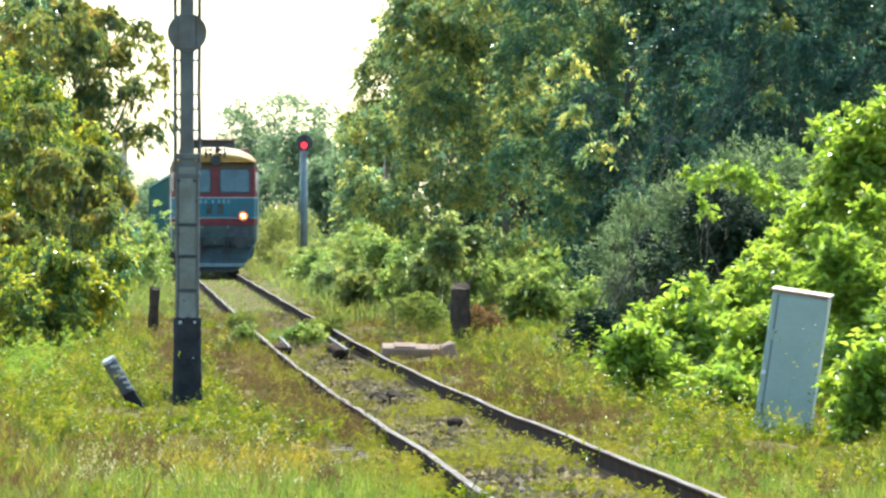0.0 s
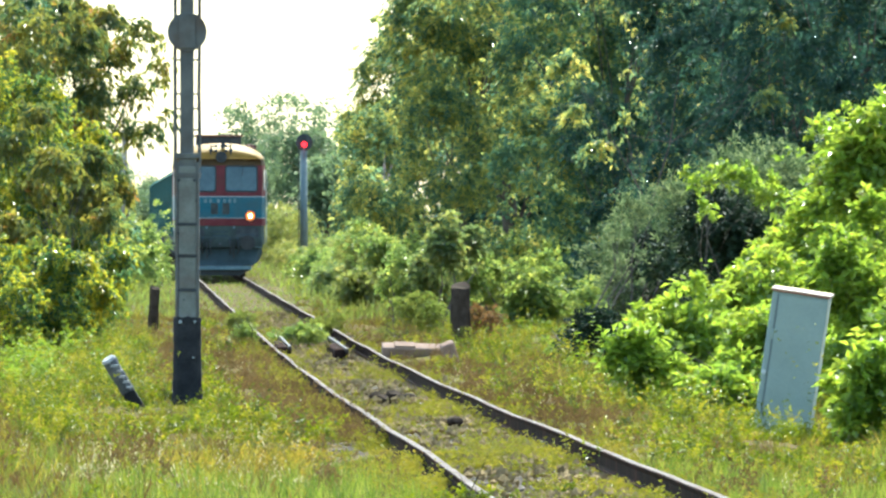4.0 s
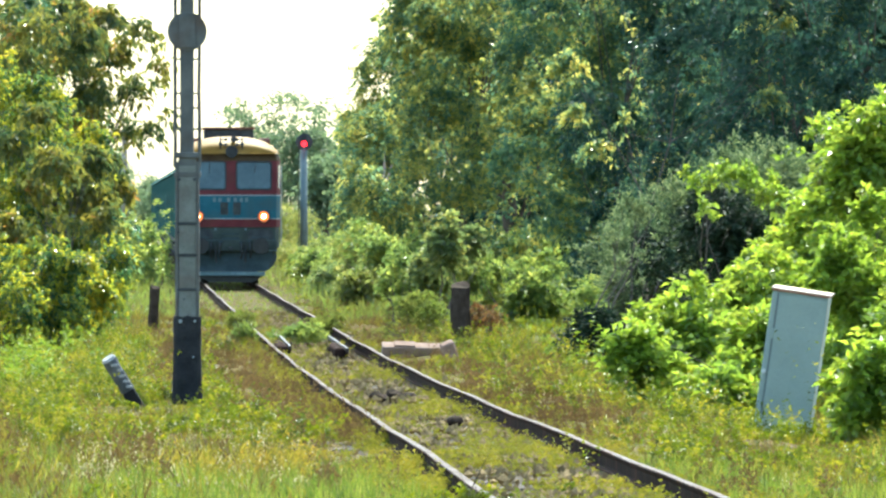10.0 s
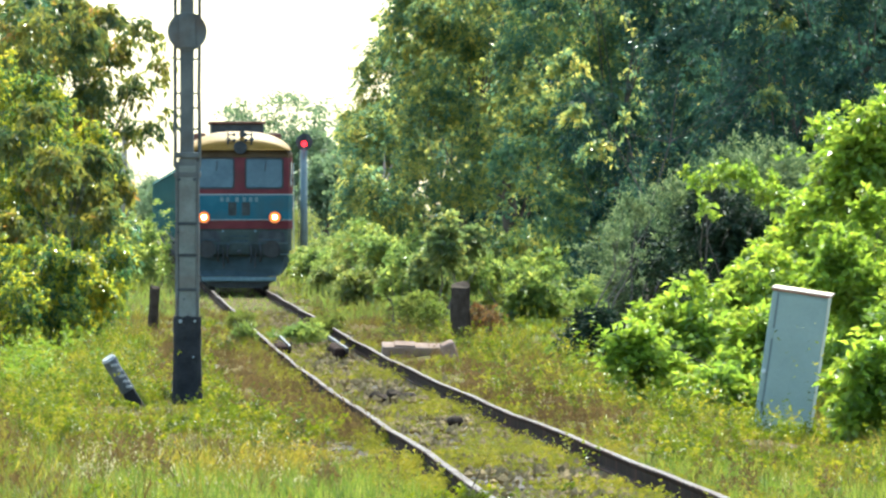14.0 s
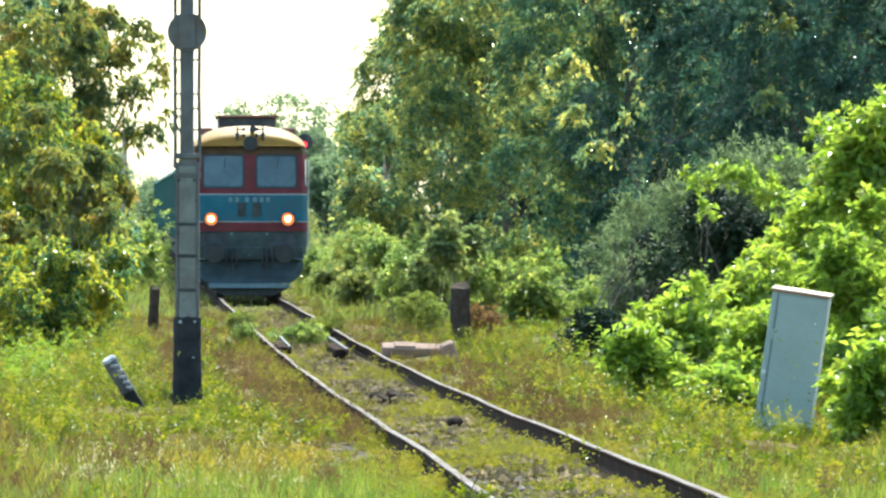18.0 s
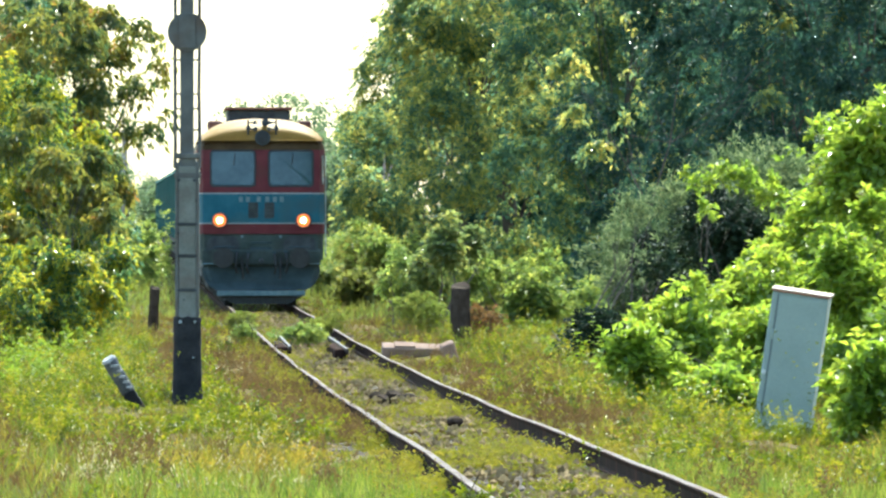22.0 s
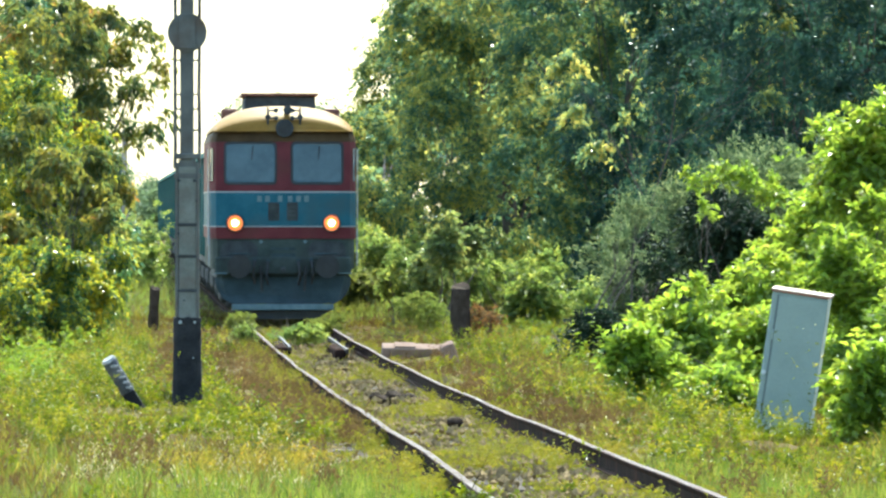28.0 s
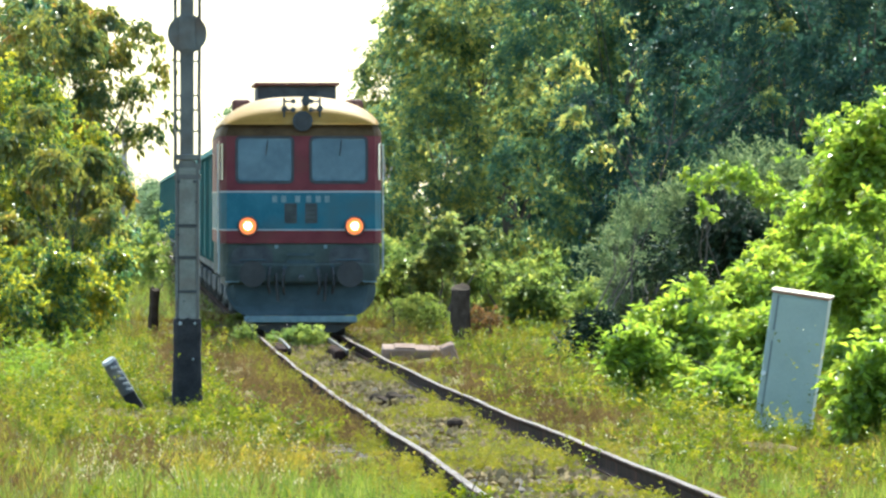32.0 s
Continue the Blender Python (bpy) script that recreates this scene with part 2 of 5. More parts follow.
def waves(rng, p, size):
    """A smooth uneven field over the points, about -1 to 1, with swells of the given size."""
    total = np.zeros(len(p))
    for k in (1.0, 1.0, 1.7, 2.6):
        a = rng.normal(size=3) * [1, 1, 1.15]
        a *= 2 * np.pi * k / (size * 2.6 * np.linalg.norm(a))
        total += np.sin(p @ a + rng.uniform(0, 6.28)) / k ** 0.7
    return total / 2.2


def spray_bases(rng, lumps, count, hollow, gap, dome):
    """Places of leafy twigs in overlapping ellipsoid lumps (x, y, z, rx, ry, rz), crowded to the skin, with gaps."""
    n = int(count * 2.2)
    weight = (lumps[:, 3] * lumps[:, 5]) ** 0.75
    pick = rng.choice(len(lumps), n, p=weight / weight.sum())
    d = rng.normal(size=(n, 3))
    d /= np.linalg.norm(d, axis=1)[:, None]
    if dome:
        d[:, 2] = np.abs(d[:, 2]) - 0.4
    r = rng.uniform(hollow ** 3, 1.0, n) ** (1 / 3) * rng.choice([1.0, 1.1, 1.22], n, p=[0.80, 0.14, 0.06])
    c = lumps[pick, :3] + d * r[:, None] * lumps[pick, 3:6]
    c += 0.22 * np.stack([waves(rng, c, gap * 1.4) for _ in range(3)], 1) * np.minimum(lumps[pick, 3:4], 1.0)
    want = waves(rng, c, gap) + rng.normal(size=n) * 0.30
    keep = np.argsort(-want)[:count]
    return c[keep], d[keep]


def sprays(rng, c, out, length, per, size, slim, droop, arch, lift=0.25):
    """Leaves along both sides of drooping twigs: corners and triangles, and the twigs' tips."""
    n = len(c)
    d = out * [1, 1, 0.5] + rng.normal(size=(n, 3)) * 0.55 + [0, 0, lift]
    d /= np.linalg.norm(d, axis=1)[:, None]
    ln = length * rng.uniform(0.5, 1.35, n)
    k = np.maximum(rng.poisson(per, n), 3)
    idx = np.repeat(np.arange(n), k)
    u = rng.uniform(0.05, 1.0, len(idx))
    sag = np.zeros((len(idx), 3))
    sag[:, 2] = -0.55 * arch * ln[idx] * u ** 2
    p = c[idx] + d[idx] * (ln[idx] * (u - 0.45))[:, None] + sag + rng.normal(size=(len(idx), 3)) * size * 0.22
    side = np.cross(d[idx], [0, 0, 1.0]) * rng.choice([-1, 1], len(idx))[:, None]
    leaf = side * 0.75 + d[idx] * 0.55 + rng.normal(size=(len(idx), 3)) * 0.35
    leaf[:, 2] -= droop * (0.4 + 0.8 * u)
    return (*leaf_quads(rng, p, leaf, size, slim), p)


def limb_mesh(rng, name, base, lumps, ends, trunk_r, mat, stems=1):
    """Tapered trunk or stems and the limbs that run out into the crown."""
    vs, fs = [], []

    def tube(pts, radii, n=6):
        start = sum(len(a) for a in vs)
        pts = np.array(pts)
        ring = np.stack([np.cos(np.arange(n) * 2 * np.pi / n), np.sin(np.arange(n) * 2 * np.pi / n)], 1)
        for j, (p, r) in enumerate(zip(pts, radii)):
            t = pts[min(j + 1, len(pts) - 1)] - pts[max(j - 1, 0)]
            t = t / (np.linalg.norm(t) + 1e-9)
            a = np.cross(t, [0.3, 1, 0.1])
            a /= np.linalg.norm(a) + 1e-9
            b = np.cross(t, a)
            vs.append(p + r * (ring[:, :1] * a + ring[:, 1:] * b))
        for j in range(len(pts) - 1):
            for i in range(n):
                a0 = start + j * n + i
                a1 = start + j * n + (i + 1) % n
                fs.append((a0, a1, a1 + n, a0 + n))

    lumps = np.array(lumps, float)
    heart = lumps[:, :3].mean(0)
    base = np.array(base, float)
    forks = []
    for k in range(stems):
        foot = base + (rng.normal(size=3) * [0.25, 0.25, 0] if stems > 1 else 0)
        top = heart + rng.normal(size=3) * [0.4, 0.4, 0.2] + [0, 0, 0.3 * lumps[:, 5].max()]
        mids = [foot + (top - foot) * f + rng.normal(size=3) * [0.10, 0.10, 0.0] * (0 < f < 1) for f in (0, 0.2, 0.45, 0.7, 1.0)]
        mids[0][2] -= 0.15
        tube(mids, [trunk_r * 1.25, trunk_r, trunk_r * 0.8, trunk_r * 0.55, trunk_r * 0.2], 8)
        forks += mids[1:4]
    for e in ends:
        f = forks[rng.integers(len(forks))]
        m = f + (e - f) * 0.5 + rng.normal(size=3) * 0.15 + [0, 0, 0.12]
        tube([f, m, e], [trunk_r * 0.26, trunk_r * 0.15, 0.006], 5)
    return mesh_from(name, np.concatenate(vs), fs, [mat], smooth=True)


def plant(name, lumps, leaf_mat, label, category, seed, clumps=260, per=26, clump_r=0.3, size=0.11, slim=0.55, trunk_r=0.12, stems=1, limbs=40, hollow=0.5, droop=0.35, group="", gap=0.8, shoots=0, shoot_len=0.5, arch=1.0, trunk_back=0.0, dome=False):
    """A tree or shrub: trunk with limbs, and a crown of separate leaves in uneven clumps. Lumps are in world metres."""
    rng = np.random.default_rng(seed)
    lumps = np.array(lumps, float)
    bx, by = float(lumps[0, 0]), float(lumps[0, 1])
    base = Vector((bx, by, float(land_z(np.array(bx), np.array(by)))))
    local = lumps.copy()
    if len(lumps) < 4:
        local = np.repeat(lumps, 6, 0)
        for j in range(3):
            local[:, j] += rng.uniform(-0.5, 0.5, len(local)) * local[:, 3 + j]
            local[:, 3 + j] *= rng.uniform(0.42, 0.68, len(local))
    local[:, :3] -= np.array(base)
    top = thing(name, Matrix.Translation(base), label, category, group)
    c, out = spray_bases(rng, local, int(clumps * 1.7), hollow, gap, dome)
    ground = 0.04
    ok = c[:, 2] > ground
    c, out = c[ok], out[ok]
    v, f, p = sprays(rng, c, out, clump_r * 2.2, per * 0.6, size, slim, droop, arch)
    low = np.repeat(p[:, 2] > ground, 2)
    f = f[low]
    if shoots:
        pick = rng.choice(len(c), shoots)
        v2, f2, _ = sprays(rng, c[pick] + out[pick] * shoot_len * 0.3, out[pick], shoot_len, 11, size, slim, droop, arch * 0.7, 0.7)
        f = np.concatenate([f, f2 + len(v)])
        v = np.concatenate([v, v2])
    crown = new("crown", mesh_from("crown", v, f, [leaf_mat]))
    crown.parent = top
    ends = c[rng.choice(len(c), min(limbs, len(c)), replace=False)]
    t = new("trunk", limb_mesh(rng, "trunk", (0, 0, 0), local, ends, trunk_r, M["bark"], stems))
    t.parent = top
    t.location.y = trunk_back
    return top


# ---- ground ----
def build_ground():
    ys = np.concatenate([[-4000, -1500, -500, -200, -100], np.arange(-60, 40, 4.0), np.arange(40, 260, 0.5), np.arange(260, 700, 4.0), np.array([720, 800, 950, 1200, 1700, 2500, 4000.0])])
    offs = np.concatenate([[-4000, -1500, -600, -200, -80], np.arange(-40, -8, 2.0), np.arange(-8, 8.01, 0.25), np.arange(10, 42, 2.0), [80, 200, 600, 1500, 4000]])
    Y, O = np.meshgrid(ys, offs, indexing="ij")
    X = line_x(np.clip(Y, -60, 700)) + O
    Z = land_z(X, np.clip(Y, -60, 700))
    rng = np.random.default_rng(3)
    Z += rng.normal(size=Z.shape) * 0.012 * (np.abs(O) < 9)
    n, m = Y.shape
    i = (np.arange(n - 1)[:, None] * m + np.arange(m - 1)[None, :]).ravel()
    f = np.stack([i, i + 1, i + m + 1, i + m], 1)
    tagged(new("ground", mesh_from("ground", np.stack([X, Y, Z], -1).reshape(-1, 3), f, [M["soil"]], True)), "overgrown grassy ground sloping gently to a railway line", "ground", kind="structure")


def build_track():
    """The line: rails in lengths, sleepers, ballast."""
    track = tagged(new("railway_track"), "rusty single railway track sunk in weeds and ballast", "railway track", kind="structure")
    rng = np.random.default_rng(8)
    prof = np.array([(-0.030, 0.0), (0.030, 0.0), (0.036, -0.010), (0.010, -0.05), (0.010, -0.13), (0.065, -0.145), (0.065, -0.158), (-0.065, -0.158), (-0.065, -0.145), (-0.010, -0.13), (-0.010, -0.05), (-0.036, -0.010)])
    for side in (-1, 1):
        a = 20.0
        while a < 770:
            long = 25.0 if a < 400 else 150.0
            ys = np.linspace(a + 0.006, a + long - 0.006, 26)
            wob = 0.003 * np.sin(ys * 0.35 + side) + 0.001 * np.sin(ys * 1.0 + 2 * side)
            dip = 0.007 * np.sin(ys * 0.24 + side * 1.7) + 0.002 * np.sin(ys * 0.7)
            xs = line_x(ys) + side * 0.752 + wob
            zs = line_z(ys) + dip * (ys < 420)
            v = np.stack([np.broadcast_to(xs[:, None], (26, 12)) + prof[None, :, 0], np.broadcast_to(ys[:, None], (26, 12)), zs[:, None] + prof[None, :, 1]], -1).reshape(-1, 3)
            f, idx = [], []
            for j in range(25):
                for k in range(12):
                    f.append((j * 12 + k, j * 12 + (k + 1) % 12, (j + 1) * 12 + (k + 1) % 12, (j + 1) * 12 + k))
                    idx.append(1 if k == 0 else 0)
            rail = new("rail", mesh_from("rail", v, f, [M["rail_side"], M["rail_top"]], index=idx))
            rail.parent = track
            a += long
    bm = bmesh.new()
    box(bm, -1.25, 1.25, -0.12, 0.12, -0.15, 0.0, 0.012)
    sl = part("sleeper", bm, M["sleeper"], track)
    for i in range(298):
        y = 62 + i * 0.62
        o = sl if i == 0 else sl.copy()
        if i:
            scene.collection.objects.link(o)
            o.parent = track
        o.matrix_local = Matrix.Translation((line_x(y) + rng.normal() * 0.03, y, float(line_z(y)) - 0.185 + rng.normal() * 0.006)) @ turn_z(1.65 + rng.normal() * 0.8)
    # loose stones, heaped a little between the rails
    n = 9000
    y = rng.uniform(60, 260, n)
    o = rng.normal(size=n) * 0.8
    x = line_x(y) + o
    z = line_z(y) - 0.195 + 0.03 * np.sin(y * 0.8) * np.cos(o * 2) + 0.05 * (np.abs(o) < 0.55)
    r = rng.uniform(0.012, 0.05, n) + (rng.uniform(size=n) < 0.015) * rng.uniform(0.02, 0.05, n)
    octa = np.array([(1, 0, 0), (-1, 0, 0), (0, 1, 0), (0, -1, 0), (0, 0, 1), (0, 0, -1)], float)
    v = octa[None] * r[:, None, None] * rng.uniform(0.6, 1.3, (n, 6, 1))
    v = v + rng.normal(size=v.shape) * 0.007 + np.stack([x, y, z], 1)[:, None]
    t = np.array([(0, 2, 4), (2, 1, 4), (1, 3, 4), (3, 0, 4), (2, 0, 5), (1, 2, 5), (3, 1, 5), (0, 3, 5)])
    f = (np.arange(n)[:, None, None] * 6 + t[None]).reshape(-1, 3)
    tagged(new("ballast", mesh_from("ballast", v.reshape(-1, 3), f, [M["ballast"]])), "loose dusty grey ballast stones between the rails", "ballast", kind="stuff")


build_ground()
build_track()


def blades(rng, x, y, high, wide, lean=0.35):
    """Grass blades, two triangles each, rooted at x, y."""
    n = len(x)
    z = land_z(x, y)
    a = rng.uniform(0, 2 * np.pi, n)
    side = np.stack([np.cos(a), np.sin(a), np.zeros(n)], 1) * wide[:, None] * 0.5
    d = rng.normal(size=(n, 3)) * lean
    d[:, 2] = 1
    root = np.stack([x, y, z - 0.02], 1)
    mid = root + d * high[:, None] * 0.55
    d2 = d + rng.normal(size=(n, 3)) * [lean * 1.4, lean * 1.4, 0]
    tip = mid + d2 * high[:, None] * 0.45
    v = np.stack([root - side, root + side, mid + side * 0.8, mid - side * 0.8, tip], 1).reshape(-1, 3)
    i = np.arange(n)[:, None] * 5
    f = np.concatenate([i + np.array([[0, 1, 2]]), i + np.array([[0, 2, 3]]), i + np.array([[3, 2, 4]])], 1).reshape(-1, 3)
    return v, f


def verge_points(rng, n, y0, y1, margin=0.6, power=1.3):
    """Places on the verges in the wedge of land that lies before the camera, denser near it."""
    y = y0 + (y1 - y0) * rng.uniform(0, 1, n) ** power
    x = rng.uniform(-1, 1, n) * (0.0405 * y + margin)
    return x, y


def patchy(x, y, shift):
    """Growth from 0 to 1 in uneven patches, long along the line and short across it."""
    a = np.sin(x * 2.9 + 0.9 * np.sin(y * 0.21 + shift) + y * 0.06 + shift) + np.sin(x * 1.3 - y * 0.17 + 2.1 * shift) + np.sin(y * 0.41 - x * 0.6 + shift)
    b = np.sin(x * 7.9 + 1.4 * np.sin(y * 0.33 + shift) + 2.3 * shift) * np.sin(y * 0.62 + 1.1 * np.sin(x * 3.3) + shift) + 0.7 * np.sin(x * 13.7 - y * 0.55 + 1.7 * np.sin(y * 0.29 + x * 2.2) + shift)
    return np.clip(0.5 + 0.22 * a + 0.30 * b, 0, 1)


def trodden(x, y):
    """Short growth before the signal post, the marker and the cabinet."""
    return (np.abs(x + 0.0226 * y) < 0.36) & (y > 108) & (y < 141) | (x > -3.75) & (x < -2.80) & (y > 98) & (y < 141) | (x > 2.6) & (x < 3.75) & (y > 92) & (y < 112)


def build_grass():
    rng = np.random.default_rng(21)
    x, y = verge_points(rng, 215000, 76, 245, power=1.35)
    off = x - line_x(y)
    keep = np.where(np.abs(off) < 1.15, rng.uniform(size=len(x)) < np.clip(2.4 * patchy(x, y, 5.2) - 0.75, 0.04, 1) * (np.abs(np.abs(off) - 0.75) > 0.055), True)
    tall = np.clip((np.abs(off) - 0.9) / 1.5, 0.25, 1)
    lush = patchy(x, y, 0.0)
    keep &= rng.uniform(size=len(x)) < np.clip(0.22 + 1.1 * lush, 0.22, 1) * np.clip((y - 84) / 12, 0.15, 1)
    x, y, tall, lush = x[keep], y[keep], tall[keep], lush[keep]
    high = rng.uniform(0.04, 0.30, len(x)) * tall * (0.45 + 0.9 * lush) * np.where(trodden(x, y), 0.65, 1.0)
    v, f = blades(rng, x, y, high, rng.uniform(0.007, 0.020, len(x)))
    tagged(new("grass", mesh_from("grass", v, f, [M["grass"]])), "unmown yellow-green meadow grass along the railway", "grass", kind="stuff")


def build_near_grass():
    rng = np.random.default_rng(23)
    y = 70 + 28 * rng.uniform(size=64000) ** 1.2
    x = rng.uniform(-1, 1, 64000) * (0.0405 * y + 0.3)
    keep = (np.abs(x - line_x(y)) > 1.0) & (rng.uniform(size=len(x)) < (0.25 + patchy(x, y * 3, 4.4)) * np.clip((97 - y) / 9, 0.1, 1))
    x, y = x[keep], y[keep]
    v, f = blades(rng, x, y, rng.uniform(0.05, 0.26, len(x)) * (0.5 + 0.8 * patchy(x * 1.5, y * 3, 2.2)), rng.uniform(0.005, 0.012, len(x)), 0.2)
    tagged(new("near_grass", mesh_from("near_grass", v, f, [M["near_grass"]])), "fresh green grass blades in front of the verge", "grass", kind="stuff")


def build_far_grass():
    rng = np.random.default_rng(22)
    x, y = verge_points(rng, 60000, 240, 900, margin=4, power=1.2)
    off = np.abs(x - line_x(y))
    keep = (off > 1.5) | ((np.abs(off - 0.75) > 0.12) & (rng.uniform(size=len(x)) < 0.8))
    x, y, off = x[keep], y[keep], off[keep]
    v, f = blades(rng, x, y, rng.uniform(0.15, 0.5, len(x)) * np.where(off > 1.5, 1.0, 0.3), rng.uniform(0.025, 0.055, len(x)))
    tagged(new("far_grass", mesh_from("far_grass", v, f, [M["far_grass"]])), "tall rough grass far along the railway", "grass", kind="stuff")


def weed_patch(name, label, mat, seed, n, y0, y1, high, size, slim, rule, power=1.4, stems=5, per=9, lean=0.38, droop=0.15, swell=1.3, wide=0.06):
    """Weeds growing where the rule lets them: stems spreading from a root, with leaves all along, taller in patches."""
    rng = np.random.default_rng(seed)
    x, y = verge_points(rng, n, y0, y1, power=power)
    keep = rng.uniform(size=n) < rule(x, y, x - line_x(y))
    x, y = x[keep], y[keep]
    h = high * (0.28 + swell * patchy(x * 1.4, y * 1.4, seed * 0.7) ** 1.8) * rng.lognormal(-0.10, 0.45, len(x))
    h *= np.where(trodden(x, y), np.where((y > 112) | (x > 0), 0.25, 0.6), 1.0)
    h = np.minimum(h, 2.2 * high)
    si = np.repeat(np.arange(len(x)), np.maximum(rng.poisson(stems, len(x)), 2))
    d = rng.normal(size=(len(si), 3)) * lean
    d[:, 2] = 1.0
    hs = h[si] * rng.uniform(0.55, 1.1, len(si))
    root = np.stack([x[si] + rng.normal(size=len(si)) * wide, y[si] + rng.normal(size=len(si)) * wide, land_z(x[si], y[si])], 1)
    li = np.repeat(np.arange(len(si)), np.maximum(rng.poisson(per, len(si)), 2))
    u = rng.uniform(0.08, 1.0, len(li)) ** 0.75
    p = root[li] + d[li] * (hs[li] * u)[:, None]
    turn = rng.uniform(0, 2 * np.pi, len(li))
    leaf = np.stack([np.cos(turn), np.sin(turn), 0.35 + 0.7 * u ** 3 - droop * rng.uniform(0, 2.5, len(li))], 1)
    v, f = leaf_quads(rng, p, leaf, size, slim, 1.3)
    tagged(new(name, mesh_from(name, v, f, [mat])), label, "weeds", kind="stuff")


def fore_edge(y, o):
    """Leafy weeds give way to thin grass on the open side of the line near its front."""
    return np.where(o < 0, np.clip((y - 103) / 12, 0.04, 1), np.clip((y - 82) / 16, 0.2, 1))


def rusty_strip(x, y, o):
    """The strip of dry growth along the rail by the signal post."""
    return (o > -2.7) & (o < 0) & (o > -0.8 - (y - 100) * 0.055) & (y > 106) & (y < 185)


def build_weeds():
    weed_patch("weeds", "low leafy green weeds in mounds among the grass", M["weed"], 31, 4600, 74, 320, 0.23, 0.047, 0.5,
               lambda x, y, o: np.where((np.abs(o) > 1.3) & ~rusty_strip(x, y, o), np.clip((patchy(x, y, 1.7) - 0.42) * 2.8, 0.04, 1) * fore_edge(y, o), 0.02), stems=10, per=12, lean=0.3, wide=0.08)
    weed_patch("nettles", "tall bright green nettles and weeds under the trees", M["nettle"], 34, 5200, 140, 330, 0.42, 0.10, 0.45,
               lambda x, y, o: np.where(o < -3.0, np.clip((-o - 2.8) / 2.0, 0, 1) * (0.35 + 0.65 * patchy(x, y, 6.3)), np.where(o > 3.2, 0.5 * patchy(x, y, 7.1), 0.0)), power=1.0, stems=4, per=11, lean=0.25, droop=0.3)
    weed_patch("dry_weeds", "dry brown seeding weeds beside the rails", M["dry"], 32, 19000, 76, 280, 0.25, 0.06, 0.16,
               lambda x, y, o: np.where(trodden(x, y) & (y > 110), 0.0, np.where((o < -0.9) & rusty_strip(x, y, o), 0.55 + 0.45 * patchy(x, y, 3.1), np.where((o < -0.95) & (o > -2.9) | (o > 1.1) & (o < 3.6), np.clip((patchy(x, y, 3.1) - 0.30) * 2.8, 0.0, 1) * np.clip((y - 100) / 35, 0.12, 1), np.where((np.abs(o) > 1.5) & (y > 86) & (y < 116), np.clip((patchy(x, y, 9.1) - 0.35) * 2.2, 0.0, 0.9), 0.0)))), stems=5, per=7, lean=0.2, droop=-0.5, swell=1.0)
    weed_patch("track_weeds", "small mossy weeds growing between the rails", M["moss"], 33, 38000, 64, 260, 0.13, 0.042, 0.42,
               lambda x, y, o: np.where(np.abs(np.abs(o) - 0.75) > 0.11, (np.abs(o) < 1.3) * np.clip((patchy(x, y, 5.2) - 0.42) * 3.6, 0.02, 1), 0.0), stems=5, per=7, lean=0.6)
    weed_patch("rail_weeds", "low weeds crowding the inner side of the rail", M["moss"], 41, 60000, 78, 215, 0.10, 0.045, 0.42,
               lambda x, y, o: np.where((o > -0.70) & (o < -0.50), np.clip((patchy(x * 0.5, y, 6.1) - 0.15) * 2.2, 0.05, 1), np.where((o < -0.79) & (o > -1.0), 0.7, 0.0)), stems=4, per=6, lean=0.5)
    weed_patch("weed_mounds", "rounded leafy weed mounds among the grass", M["mound"], 37, 2100, 82, 200, 0.30, 0.050, 0.52,
               lambda x, y, o: np.where((np.abs(o) > 1.5) & ~rusty_strip(x, y, o), np.clip((patchy(x, y, 0.0) - 0.40) * 3.0, 0.0, 1) * fore_edge(y, o), 0.0), power=1.3, stems=30, per=13, lean=0.5, wide=0.11, swell=1.9)
    weed_patch("yellow_weeds", "patch of yellowed weeds on the verge", M["yellowed"], 38, 14000, 84, 104, 0.13, 0.038, 0.45,
               lambda x, y, o: np.exp(-((x + 1.95) / 0.34) ** 2 - ((y - 93) / 5.0) ** 2) + 0.5 * np.exp(-((x + 1.35) / 0.25) ** 2 - ((y - 98) / 4.0) ** 2), power=1.0, stems=4, per=7, lean=0.5)
    weed_patch("ditch_weeds", "tall leafy weeds at the foot of the signal post", M["weed"], 36, 2900, 100, 170, 0.27, 0.050, 0.5,
               lambda x, y, o: np.where((o < -2.0) & (x > -3.9), np.clip((patchy(x, y, 2.4) - 0.3) * 3.0, 0.0, 1) * fore_edge(y, o), 0.0), power=1.0, stems=10, per=13, lean=0.3, wide=0.08)
    weed_patch("foot_weeds", "low leafy weeds at the foot of the post and the cabinet", M["weed"], 43, 60000, 106, 139, 0.54, 0.042, 0.5,
               lambda x, y, o: np.where((np.abs(x + 3.15) < 0.55) & (y > 136) & (y < 138.7) | (np.abs(x - 3.3) < 0.6) & (y > 108) & (y < 110.6), 0.55, 0.0), power=1.0, stems=5, per=9, lean=0.3)
    # Seed heads pale enough to paint glints over the grass as well.
    weed_patch("pale_stalks", "thin pale seed heads over the grass that double as glints", M["stalk"], 35, 9000, 80, 200, 0.22, 0.028, 0.5,
               lambda x, y, o: np.where(np.abs(o) > 1.5, patchy(x, y, 8.3) ** 2 * np.where((o < 0) & (y < 116), 1.0, 0.3), 0.0), stems=2, per=5, lean=0.25, droop=-0.6)


build_grass()
build_near_grass()
build_far_grass()
build_weeds()

# ---- trees and shrubs ----
TREE = "tall broadleaf tree in the lineside wood, light and shade in its leaf colours"


